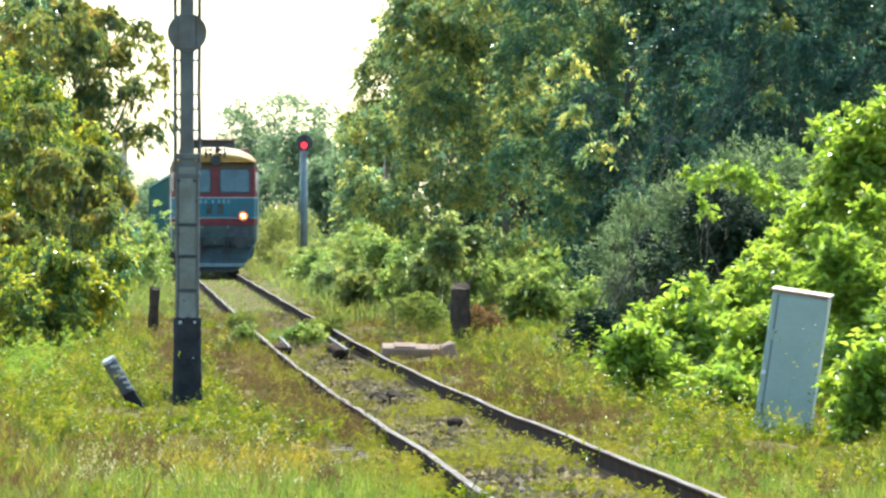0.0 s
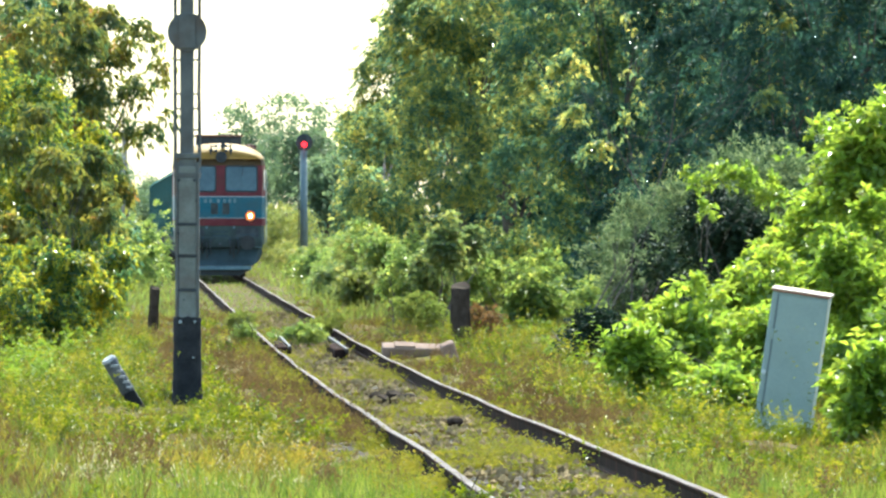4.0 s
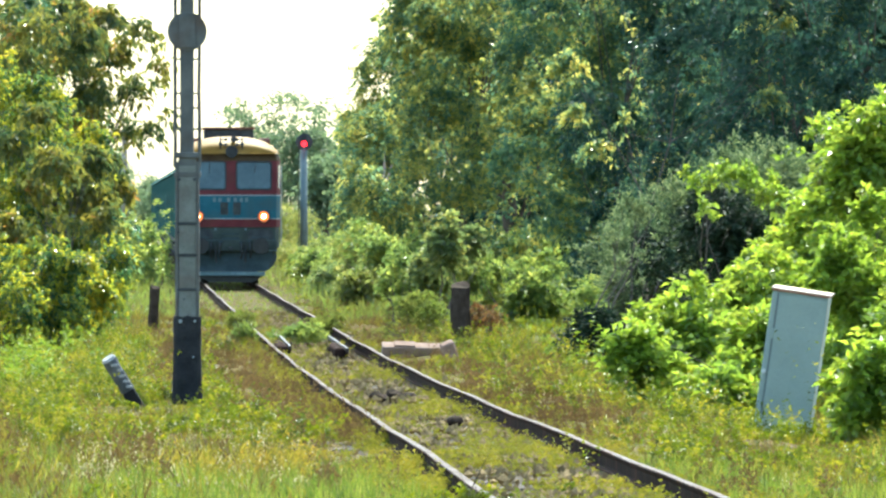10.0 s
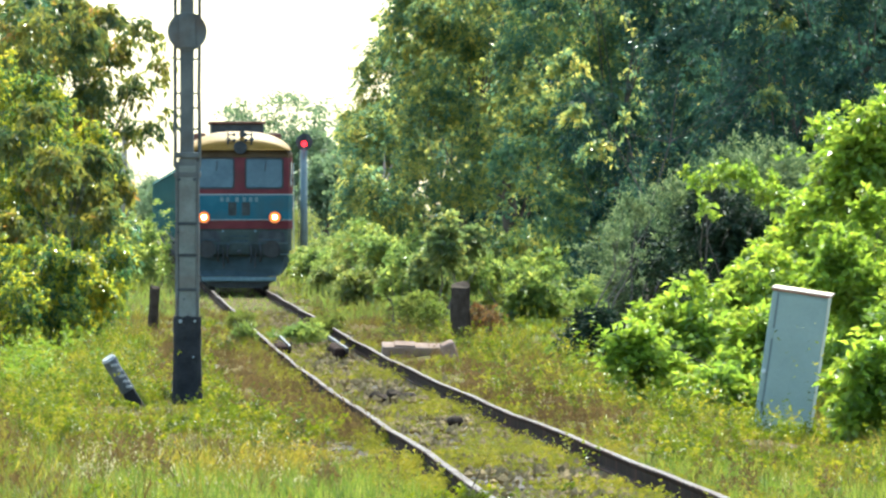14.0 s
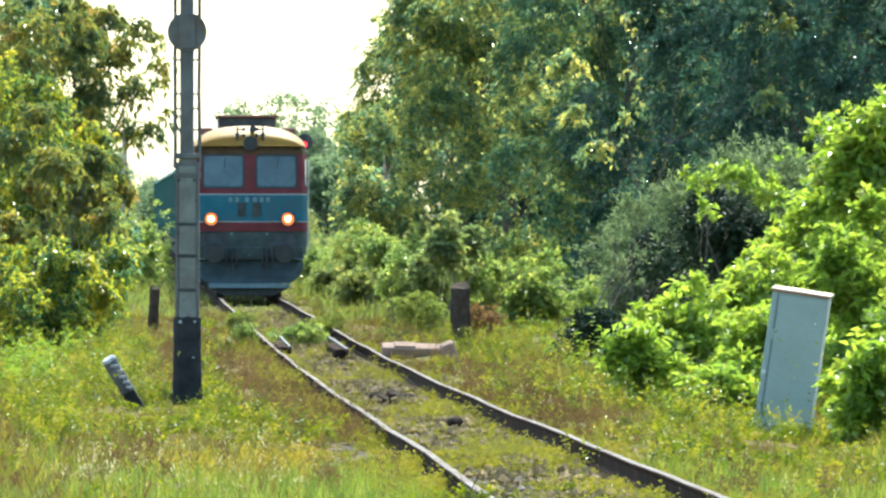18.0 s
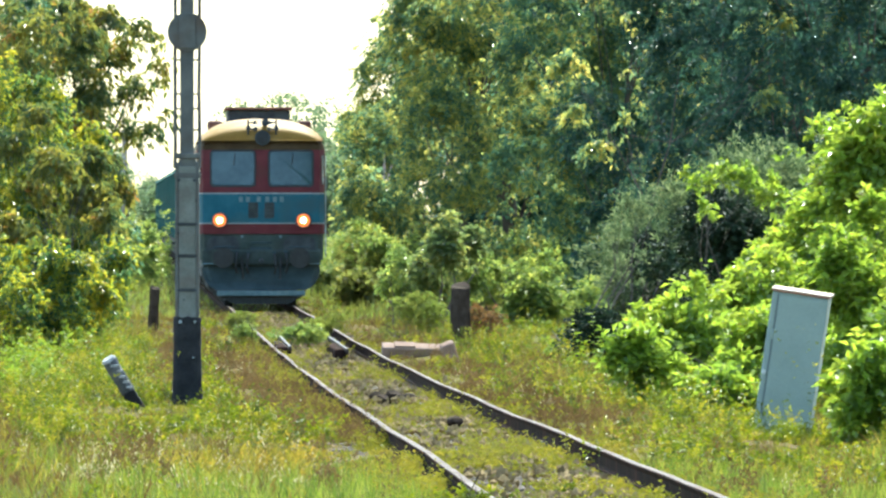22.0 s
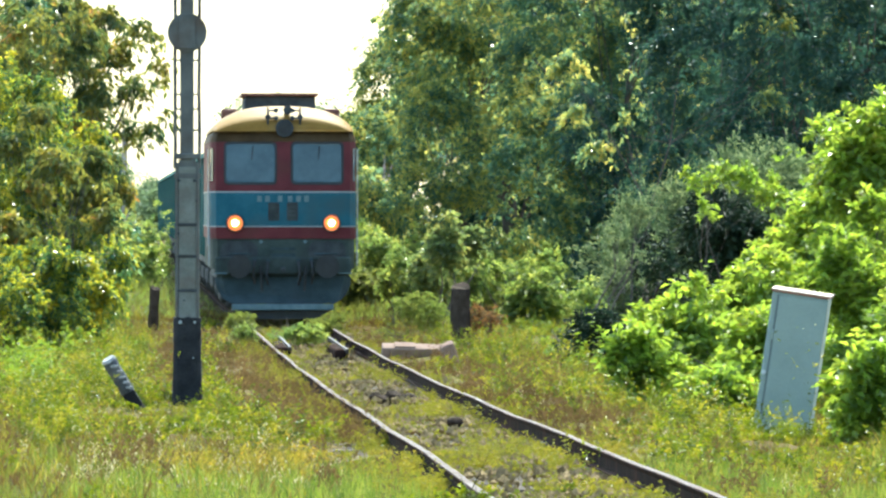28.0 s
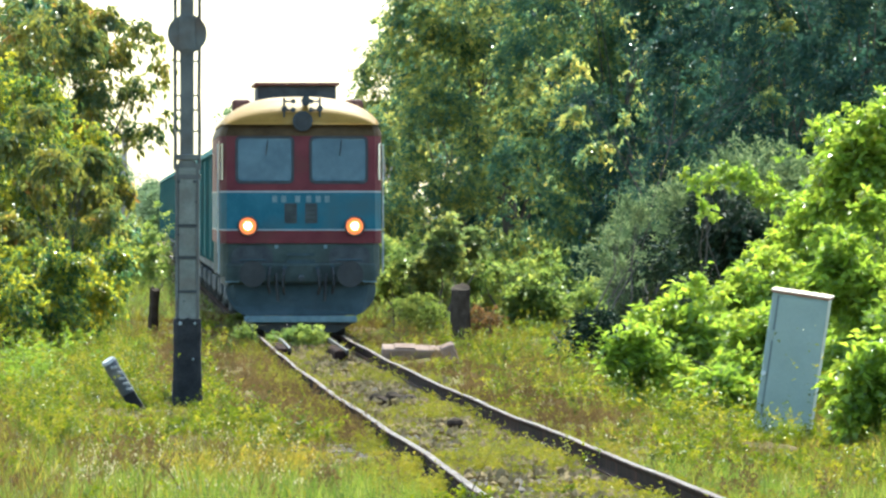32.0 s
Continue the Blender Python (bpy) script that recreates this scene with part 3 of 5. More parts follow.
def wood_lumps(seed, x, y, top=9.8, low=1.6):
    """An uneven column of foliage masses, wide in places and broken in others."""
    rng = random.Random(seed)
    return [(x + rng.uniform(-1.3, 1.3), y + rng.uniform(-0.9, 0.9), low + (top - low) * k / 7, rng.uniform(0.85, 1.6), 1.3, rng.uniform(0.75, 1.25)) for k in range(8)]


# Trees take brighter or darker leaf tones where the wood is sunlit or shaded.
for i, lumps in enumerate([
    [(0.55, 250, 7.8, 1.75, 1.5, 2.2), (-0.3, 250, 6.0, 0.95, 1.2, 1.0), (0.7, 250, 5.2, 1.6, 1.5, 1.3), (0.3, 249, 3.7, 1.3, 1.3, 1.2), (1.3, 248, 2.6, 1.4, 1.3, 1.3), (-0.75, 250, 6.75, 0.3, 0.4, 0.3)],
    wood_lumps(2, 2.7, 240), wood_lumps(3, 4.4, 233), wood_lumps(4, 6.1, 224), wood_lumps(5, 8.0, 214), wood_lumps(6, 3.5, 236), wood_lumps(7, 7.0, 219),
    [(-0.7, 300, 3.3, 1.6, 1.5, 2.4), (-0.3, 302, 6.0, 1.25, 1.5, 2.2), (-1.6, 298, 3.3, 0.95, 1.5, 1.6), (-1.7, 300, 4.7, 0.6, 0.8, 0.5), (-1.2, 301, 5.7, 0.95, 1.0, 1.1), (-2.1, 300, 4.4, 0.55, 0.8, 0.7)],
]):
    plant("tree", lumps, M["leaf_wood" if i in (0, 1, 7) else "leaf_wood_shade" if i in (2, 3, 4, 6) else "leaf_dark"], TREE, "tree", 100 + i, clumps=1450, per=26, clump_r=0.22, size=0.118, trunk_r=0.08, limbs=12, trunk_back=1.2, hollow=0.78, gap=0.75, shoots=300, shoot_len=0.6, droop=0.7, group="lineside wood")
for i, lumps in enumerate([
    [(2.54, 320, 5.92, 3.2, 4, 5.36)], [(7.06, 320, 6.08, 3.4, 4, 5.2)], [(11.86, 320, 6.08, 3.4, 4, 5.2)], [(3.6, 272, 2.2, 2.4, 2, 2.2)], [(0.9, 288, 2.6, 1.9, 2, 2.4)], [(7.0, 268, 2.2, 2.4, 2, 2.2)],
    [(1.9, 268, 6.2, 1.9, 3, 4.2)], [(4.3, 262, 5.9, 2.3, 3, 4.5)], [(7.0, 255, 6.0, 2.3, 3, 4.5)], [(9.2, 246, 6.0, 2.0, 3, 4.5)],
    [(-2.38, 400, 2.82, 1.5, 4, 2.1), (-1.93, 410, 4.57, 1.44, 3, 2.05)],
]):
    plant("tree", lumps, M["leaf_wood" if i in (0, 6, 10) else "leaf_wood_shade"], TREE, "tree", 120 + i, clumps=640, per=24, clump_r=0.5, size=0.24, trunk_r=0.2, limbs=16, hollow=0.45, group="lineside wood")
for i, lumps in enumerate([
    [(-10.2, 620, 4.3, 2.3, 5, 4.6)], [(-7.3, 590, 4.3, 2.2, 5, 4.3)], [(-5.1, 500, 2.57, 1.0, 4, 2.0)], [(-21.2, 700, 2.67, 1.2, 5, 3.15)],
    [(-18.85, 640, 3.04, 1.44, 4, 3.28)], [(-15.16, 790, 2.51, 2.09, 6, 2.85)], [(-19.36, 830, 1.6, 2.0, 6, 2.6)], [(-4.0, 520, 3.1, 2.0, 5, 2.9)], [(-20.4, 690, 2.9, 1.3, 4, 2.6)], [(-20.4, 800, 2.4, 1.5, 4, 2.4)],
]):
    plant("distant_tree", lumps, M["leaf_far"], "distant tree beyond the bend of the line, haze in its pale leaves", "tree", 140 + i, clumps=460, per=18, clump_r=0.6, size=0.26, trunk_r=0.12, limbs=12, hollow=0.3, group="distant trees")
for i, lumps in enumerate([
    [(-2.54, 330, 1.21, 1.32, 1.32, 0.78)], [(-1.04, 280, 0.57, 0.84, 0.84, 0.77)], [(0.01, 265, 0.86, 0.86, 0.86, 0.79)], [(0.94, 248, 0.74, 0.87, 0.87, 0.9)],
    [(2.06, 222, 0.54, 0.89, 0.89, 1.0)], [(-4.1, 360, 0.45, 0.9, 0.99, 0.5)], [(-2.0, 300, 0.82, 0.82, 0.82, 0.9)], [(-1.75, 262, 0.42, 0.6, 0.6, 0.46)],
    [(-8.3, 250, 0.6, 1.0, 2, 0.7)], [(-9.0, 285, 0.9, 0.9, 2, 1.0)], [(-9.3, 330, 0.9, 1.3, 3, 1.3)], [(-11.5, 380, 1.0, 1.6, 3, 1.5)], [(-14.4, 470, 1.2, 1.6, 4, 1.6)], 
    [(1.2, 300, 1.0, 1.6, 2.5, 1.2)], [(3.4, 262, 0.8, 1.5, 2, 1.3)], [(3.3, 210, 0.5, 0.8, 1, 0.9)], [(0.3, 232, 0.3, 0.7, 1, 0.5)], [(4.6, 205, 0.6, 1.0, 1, 1.0)], [(-3.4, 390, 0.6, 1.4, 3, 0.9)], [(-4.4, 400, 0.4, 1.2, 3, 0.7)], [(-3.2, 340, 0.4, 1.0, 2, 0.6)], [(-5.9, 425, 0.4, 0.9, 3, 0.6)], [(-0.6, 310, 0.9, 1.2, 2, 1.0)], [(-1.9, 285, 0.4, 0.7, 1.2, 0.6)],
    [(0.9, 280, 0.9, 1.1, 1.5, 1.0)], [(2.0, 255, 0.8, 1.1, 1.5, 1.0)], [(-0.3, 245, 0.2, 0.6, 1, 0.5)], [(1.5, 235, 0.3, 0.7, 1, 0.6)], [(-2.9, 310, 0.3, 0.6, 1.5, 0.5)], [(-1.5, 270, 1.25, 0.7, 0.8, 0.85)], [(-0.7, 262, 1.0, 0.7, 0.8, 0.8)], [(-8.3, 520, 1.2, 2.0, 4, 1.4)], [(-6.4, 450, 1.1, 1.2, 3, 1.2)],
]):
    plant("shrub", lumps, M[("leaf_mid", "leaf_under", "leaf_olive", "leaf_mid", "leaf_olive")[i * 7 % 5]], "leafy light green shrub at the foot of the wood", "shrub", 160 + i, clumps=200, per=26, clump_r=(0.16, 0.2, 0.24)[i % 3], size=(0.10, 0.12, 0.14)[i * 5 % 3], trunk_r=0.02, stems=4, limbs=8, hollow=0.6, gap=0.45, shoots=40, shoot_len=0.45, group="lineside shrubs")
# Two dark shrubs added where the bushes have only shaded hollows.
plant("shrub", [(4.05, 160, 2.1, 0.62, 0.4, 0.5), (3.8, 161, 1.4, 0.6, 0.5, 0.7), (3.4, 164, 1.2, 0.5, 0.4, 0.6), (4.4, 160, 1.6, 0.5, 0.4, 0.6)], M["leaf_gap_shade"], "near-black shrub put in for the shaded hollow under bright shoots", "shrub", 176, clumps=420, per=28, clump_r=0.2, size=0.1, trunk_r=0.02, stems=4, limbs=10, group="lineside shrubs")
plant("shrub", [(2.25, 171, 0.42, 0.36, 0.4, 0.36), (2.0, 173, 0.3, 0.3, 0.3, 0.3), (2.45, 172, 0.2, 0.25, 0.3, 0.3), (2.2, 172, 0.15, 0.4, 0.3, 0.25)], M["leaf_gap_shade"], "low near-black shrub put in for a shaded hole at the wood's foot", "shrub", 175, clumps=190, per=24, clump_r=0.18, size=0.09, trunk_r=0.025, stems=4, limbs=20, group="lineside shrubs")
for i, lumps in enumerate([
    [(3.49, 188, 1.31, 0.99, 0.99, 1.25), (3.03, 186, 1.2, 0.65, 0.65, 0.74)], [(4.75, 182, 2.30, 0.85, 0.9, 0.7), (5.5, 180, 2.65, 0.9, 0.9, 0.7), (4.9, 181, 1.4, 0.9, 0.9, 1.0), (4.1, 182, 1.95, 0.55, 0.6, 0.55)],
]):
    plant("olive_shrub", lumps, M["leaf_grey"], "silvery grey-green shrub with narrow leaves", "shrub", 180 + i, clumps=640, per=34, clump_r=0.2, size=0.11, slim=0.3, trunk_r=0.04, stems=5, limbs=14, hollow=0.45, droop=-0.3, shoots=420, shoot_len=0.55, arch=0.2, group="silvery shrubs")
for i, (lumps, clumps) in enumerate([
    ([(2.83, 130, 0.82, 0.71, 0.71, 0.78), (3.8, 132, 1.13, 0.79, 0.79, 0.79), (2.28, 128, 0.51, 0.38, 0.38, 0.4)], 495),
    ([(4.63, 140, 1.93, 0.81, 0.81, 1.02), (4.98, 139, 2.46, 0.69, 0.69, 0.97)], 450),
    ([(5.07, 134, 2.65, 0.54, 0.54, 1.14), (5.12, 132, 1.59, 0.53, 0.53, 1.12)], 390),
    ([(4.17, 106, 0.6, 0.42, 0.42, 0.61), (4.45, 107, 0.77, 0.35, 0.35, 0.7)], 225),
    ([(2.99, 120, 0.25, 0.35, 0.35, 0.24)], 75),
    ([(4.56, 124, 0.96, 0.5, 0.5, 0.87)], 225),
    ([(3.75, 126, 0.6, 0.7, 0.6, 0.6), (3.2, 125, 0.35, 0.5, 0.5, 0.4)], 180),
    ([(4.45, 134, 1.0, 0.75, 0.6, 0.75), (3.9, 136, 0.95, 0.5, 0.5, 0.6)], 240),
    ([(5.2, 142, 1.4, 0.7, 0.7, 1.2)], 200),
]):
    plant("bramble_bush", lumps, M["leaf_bright"], "bright yellow-green sunlit bush with broad leaves", "bush", 200 + i, clumps=clumps, per=24, clump_r=0.17, size=0.12, slim=0.58, trunk_r=0.018, stems=4, limbs=6, trunk_back=0.4, hollow=0.7, gap=0.4, shoots=240, shoot_len=0.42, group="sunlit bushes")
# Added tree whose dark leaves paint the shade seen through the gaps.
plant("tree", [(-8.17, 214, 5.53, 1.28, 1, 1.28), (-7.96, 215, 3.39, 1.18, 1, 1.18), (-7.21, 216, 4.03, 0.59, 0.5885, 0.64), (-7.75, 214, 1.68, 1.39, 1, 0.96), (-6.78, 215, 1.89, 0.64, 0.642, 0.75), (-6.89, 216, 0.82, 0.75, 0.749, 0.53)], M["leaf_dark"], "dark green tree added as the shade behind the sunlit leaves", "tree", 229, clumps=1000, per=22, clump_r=0.3, size=0.18, trunk_r=0.07, limbs=14, trunk_back=0.5, hollow=0.2, droop=0.8, group="trees beside the post")
plant("tree", [(-7.3, 195, 1.9, 1.35, 1.0, 1.1), (-7.45, 196, 3.1, 1.05, 0.9, 1.15), (-6.35, 195, 1.6, 0.8, 0.8, 0.8), (-7.75, 195, 4.35, 0.6, 0.7, 0.7), (-6.65, 195, 2.75, 0.62, 0.6, 0.6), (-5.85, 194, 1.0, 0.36, 0.4, 0.6), (-6.1, 194, 3.5, 0.24, 0.3, 0.22), (-6.9, 195, 4.3, 0.3, 0.4, 0.3)], M["leaf_left"], "sunlit yellow-green tree with tiers of drooping leaves", "tree", 230, clumps=1500, per=24, clump_r=0.15, size=0.108, slim=0.40, trunk_r=0.06, limbs=30, trunk_back=0.8, hollow=0.75, gap=0.34, droop=0.8, shoots=160, shoot_len=0.5, arch=1.2, group="trees beside the post")
plant("tree", [(-7.35, 203, 5.37, 0.96, 0.9, 0.76), (-7.81, 204, 4.55, 0.61, 0.609, 0.81), (-6.84, 205, 5.72, 0.56, 0.55825, 0.46), (-6.44, 203, 5.37, 0.32, 0.3248, 0.30), (-6.12, 204, 5.74, 0.28, 0.2842, 0.20), (-6.12, 205, 5.01, 0.37, 0.3654, 0.28), (-6.21, 203, 4.55, 0.32, 0.3248, 0.26), (-6.12, 204, 4.10, 0.26, 0.2639, 0.30), (-6.44, 205, 4.30, 0.22, 0.2233, 0.20), (-5.51, 203, 4.35, 0.28, 0.2842, 0.20), (-5.70, 204, 3.89, 0.14, 0.2, 0.26), (-5.09, 205, 4.96, 0.16, 0.2, 0.13), (-5.28, 203, 3.77, 0.16, 0.2, 0.10), (-5.43, 204, 5.61, 0.20, 0.203, 0.10), (-5.04, 205, 5.30, 0.08, 0.2, 0.09), (-4.99, 203, 3.89, 0.06, 0.2, 0.08), (-6.59, 204, 3.59, 0.35, 0.3451, 0.24), (-6.03, 205, 3.42, 0.12, 0.2, 0.16), (-5.88, 203, 3.13, 0.18, 0.2, 0.18), (-6.28, 204, 3.08, 0.32, 0.3248, 0.24), (-5.90, 205, 2.68, 0.16, 0.2, 0.24), (-6.94, 203, 2.83, 0.46, 0.45675, 0.46), (-5.30, 204, 4.65, 0.10, 0.2, 0.10), (-5.78, 205, 5.37, 0.12, 0.2, 0.08)], M["leaf_shade"], "olive green tree with drooping sprays and turning leaves", "tree", 231, clumps=560, per=15, clump_r=0.15, size=0.17, slim=0.4, trunk_r=0.05, limbs=46, trunk_back=0.5, hollow=0.7, shoots=130, shoot_len=0.4, arch=1.8, droop=1.1, gap=0.35, group="trees beside the post")

plant("shrub", [(0.68, 222, 1.27, 0.56, 0.555, 0.42), (1.12, 223, 0.85, 0.33, 0.333, 0.42), (0.38, 224, 0.85, 0.29, 0.2886, 0.33), (1.34, 222, 1.27, 0.27, 0.2664, 0.27)], M["leaf_mid"], "light green leafy shrub beside the line", "shrub", 300, clumps=260, per=26, clump_r=0.16, size=0.10, trunk_r=0.02, stems=4, limbs=10, group="lineside shrubs")
plant("shrub", [(-0.63, 226, 1.10, 0.34, 0.339, 0.29), (-0.97, 227, 0.76, 0.29, 0.2938, 0.27), (-0.41, 228, 0.74, 0.23, 0.226, 0.27), (-0.78, 226, 1.42, 0.16, 0.2, 0.18)], M["leaf_mid"], "light green leafy shrub beside the line", "shrub", 301, clumps=150, per=26, clump_r=0.16, size=0.10, trunk_r=0.02, stems=4, limbs=10, group="lineside shrubs")
plant("shrub", [(0.03, 218, 1.61, 0.28, 0.2834, 0.44), (-0.24, 219, 1.14, 0.37, 0.3706, 0.35), (0.37, 220, 1.34, 0.28, 0.2834, 0.37), (0.17, 218, 2.05, 0.17, 0.2, 0.28), (-0.10, 219, 0.74, 0.33, 0.327, 0.27), (0.56, 220, 1.67, 0.17, 0.2, 0.24)], M["leaf_under"], "leafy yellow-green shrub climbing into the wood", "shrub", 302, clumps=210, per=24, clump_r=0.16, size=0.13, trunk_r=0.02, stems=4, limbs=8, hollow=0.3, group="lineside shrubs")
plant("shrub", [(-7.3, 186, 0.75, 0.6, 0.6, 0.6), (-6.5, 187, 0.7, 0.55, 0.6, 0.6), (-5.9, 188, 0.9, 0.45, 0.5, 0.6), (-7.0, 188, 1.35, 0.5, 0.5, 0.4), (-6.2, 187, 1.4, 0.4, 0.4, 0.35), (-5.5, 190, 1.3, 0.22, 0.3, 0.5)], M["leaf_left"], "sunlit yellow-green shrub at the foot of the trees", "shrub", 303, clumps=780, per=24, clump_r=0.13, size=0.092, trunk_r=0.02, stems=5, limbs=8, hollow=0.7, gap=0.28, droop=0.8, shoots=150, shoot_len=0.4, arch=1.2, group="trees beside the post")
# Added tree: its light clumps paint sunlit streaks on the wood.
plant("tree", [(3.51, 214, 4.89, 0.17, 0.2, 0.64), (3.47, 215, 5.74, 0.19, 0.2, 0.48), (2.44, 216, 4.99, 0.32, 0.321, 0.43), (2.53, 214, 4.03, 0.28, 0.2782, 0.36), (3.43, 215, 3.92, 0.15, 0.2, 0.43), (6.22, 216, 4.41, 0.28, 0.2782, 0.17), (6.43, 214, 5.74, 0.17, 0.2, 0.36), (5.95, 215, 5.96, 0.17, 0.2, 0.21), (2.95, 216, 3.50, 0.24, 0.2354, 0.28)], M["leaf_wood"], "slim tree added before the wood for its sunlit sprays", "tree", 304, clumps=130, per=15, clump_r=0.18, size=0.13, slim=0.45, trunk_r=0.03, limbs=12, trunk_back=1.0, hollow=0.2, droop=0.9, dome=True, group="lineside wood")
# Added dark filling, painted as the shade within the silvery bush.
plant("shrub", [(3.35, 183, 1.59, 0.38, 0.3843, 0.35), (3.03, 184, 0.95, 0.35, 0.3477, 0.24), (3.71, 185, 1.45, 0.27, 0.2745, 0.31)], M["leaf_gap_shade"], "near-black shrub put in for the shade inside the silvery bush", "shrub", 305, clumps=340, per=26, clump_r=0.14, size=0.09, trunk_r=0.02, stems=4, limbs=10, group="silvery shrubs")
plant("olive_shrub", [(2.50, 180, 1.46, 0.14, 0.2, 0.27), (2.71, 181, 1.78, 0.14, 0.2, 0.23), (2.84, 182, 1.24, 0.09, 0.2, 0.23), (3.20, 180, 1.38, 0.07, 0.2, 0.27), (3.49, 181, 1.46, 0.07, 0.2, 0.25), (3.79, 182, 1.51, 0.16, 0.2, 0.31), (3.02, 180, 2.19, 0.27, 0.27, 0.20), (3.29, 181, 2.45, 0.23, 0.234, 0.20), (3.65, 182, 2.41, 0.27, 0.27, 0.22)], M["leaf_grey"], "silvery grey-green shoots of a narrow-leaved shrub", "shrub", 306, clumps=100, per=20, clump_r=0.10, size=0.09, slim=0.3, trunk_r=0.02, stems=4, limbs=8, hollow=0.3, droop=-0.6, shoots=90, shoot_len=0.4, arch=0.2, group="silvery shrubs")
plant("tree", [(-6.48, 191, 3.13, 0.32, 0.3247, 0.21), (-7.11, 192, 2.61, 0.34, 0.3438, 0.23), (-6.05, 193, 2.61, 0.27, 0.2674, 0.23), (-6.68, 191, 1.99, 0.38, 0.382, 0.25), (-5.75, 192, 2.18, 0.19, 0.2, 0.25), (-7.30, 193, 3.51, 0.31, 0.3056, 0.17), (-6.25, 191, 1.56, 0.34, 0.3438, 0.23), (-7.01, 192, 1.17, 0.40, 0.4011, 0.23), (-5.62, 193, 2.70, 0.13, 0.2, 0.25), (-7.39, 191, 1.94, 0.29, 0.2865, 0.25), (-5.91, 192, 3.18, 0.15, 0.2, 0.19), (-6.91, 193, 4.04, 0.25, 0.2483, 0.13)], M["leaf_shade"], "olive green sapling with drooping sprays among sunlit leaves", "tree", 307, clumps=330, per=16, clump_r=0.14, size=0.15, slim=0.4, trunk_r=0.03, limbs=20, trunk_back=0.8, hollow=0.3, shoots=150, shoot_len=0.4, arch=1.8, droop=1.1, gap=0.4, group="trees beside the post")
plant("grass_mound", [(-0.5, 200, 0.35, 0.62, 0.8, 0.45)], M["far_grass"], "rounded mound of light green weeds beside the line", "weeds", 260, clumps=150, per=26, clump_r=0.14, size=0.065, trunk_r=0.01, stems=5, limbs=12, droop=-0.2, group="weed clumps")
plant("weed_clump", [(-3.5, 199, 0.07, 0.26, 0.4, 0.2)], M["leaf_mid"], "bright green clump of weeds by the rail", "weeds", 261, clumps=60, per=26, clump_r=0.08, size=0.06, trunk_r=0.008, stems=4, limbs=8, droop=-0.3, group="weed clumps")
plant("weed_clump", [(-2.2, 212, 0.10, 0.34, 0.8, 0.20)], M["far_grass"], "green clump of weeds hiding the rail", "weeds", 265, clumps=90, per=26, clump_r=0.09, size=0.06, trunk_r=0.008, stems=4, limbs=6, droop=-0.3, group="weed clumps")
plant("weed_clump", [(-3.8, 214, 0.10, 0.30, 0.8, 0.20)], M["far_grass"], "green clump of weeds hiding the rail", "weeds", 266, clumps=90, per=26, clump_r=0.09, size=0.06, trunk_r=0.008, stems=4, limbs=6, droop=-0.3, group="weed clumps")
plant("weed_clump", [(-2.6, 198, 0.05, 0.52, 0.5, 0.17), (-2.2, 199, 0.04, 0.4, 0.4, 0.13)], M["leaf_mid"], "bright green clump of weeds between the rails", "weeds", 262, clumps=130, per=26, clump_r=0.08, size=0.06, trunk_r=0.008, stems=4, limbs=8, droop=-0.3, group="weed clumps")
plant("weed_clump", [(0.20, 70, 0.46, 0.24, 0.4, 0.15), (0.5, 71, 0.42, 0.2, 0.4, 0.12)], M["weed"], "green clump of weeds growing over the rail", "weeds", 264, clumps=90, per=22, clump_r=0.05, size=0.032, trunk_r=0.004, stems=4, limbs=8, droop=-0.3, group="weed clumps")
plant("dry_shrub", [(0.82, 189, 0.26, 0.42, 0.4, 0.40)], M["withered"], "orange-brown withered shrub by the timber post", "shrub", 263, clumps=60, per=14, clump_r=0.16, size=0.08, slim=0.4, trunk_r=0.012, stems=4, limbs=14, shoots=30, shoot_len=0.3)
plant("bramble_bush", [(3.84, 158, 2.75, 0.2, 0.3, 0.14), (3.25, 158, 2.46, 0.15, 0.3, 0.16), (3.52, 158, 2.66, 0.2, 0.3, 0.14), (4.23, 158, 2.7, 0.22, 0.3, 0.14), (4.55, 158, 2.56, 0.2, 0.3, 0.18), (3.7, 157, 2.3, 0.14, 0.2, 0.13), (4.0, 157, 2.44, 0.18, 0.2, 0.11)], M["leaf_bright"], "bright green arching bramble shoots over a dark hollow", "bush", 209, clumps=52, per=20, clump_r=0.07, size=0.10, slim=0.58, trunk_r=0.015, stems=3, limbs=8, hollow=0.2, shoots=26, shoot_len=0.2, group="sunlit bushes")

# ---- paints and metals of the things ----
M["white_paint"] = textured("flaking_white_paint", (0.42, 0.42, 0.40), (0.62, 0.62, 0.60), 5, 50, 0.6, stain=(0.20, 0.16, 0.12), amount=0.25)
M["black_paint"] = textured("black_tar_paint", (0.012, 0.012, 0.013), (0.035, 0.034, 0.035), 5, 50, 0.8, stain=(0.10, 0.10, 0.10), amount=0.1, spec=0.15)
M["steel_grey"] = textured("weathered_grey_steel", (0.065, 0.065, 0.057), (0.125, 0.123, 0.108), 4, 50, 0.65, 0.2, stain=(0.085, 0.06, 0.042), amount=0.4)
M["box_grey"] = textured("grey_cabinet_paint", (0.225, 0.275, 0.237), (0.285, 0.335, 0.29), 3, 40, 0.55, bump=0.15, stain=(0.33, 0.33, 0.30), amount=0.2)
M["lid_sunlit"] = textured("pale_sunlit_lid", (0.56, 0.42, 0.33), (0.72, 0.58, 0.47), 6, 60, 0.8)
M["box_seam"] = textured("shaded_door_seam", (0.10, 0.125, 0.125), (0.16, 0.19, 0.185), 4, 40, 0.8)
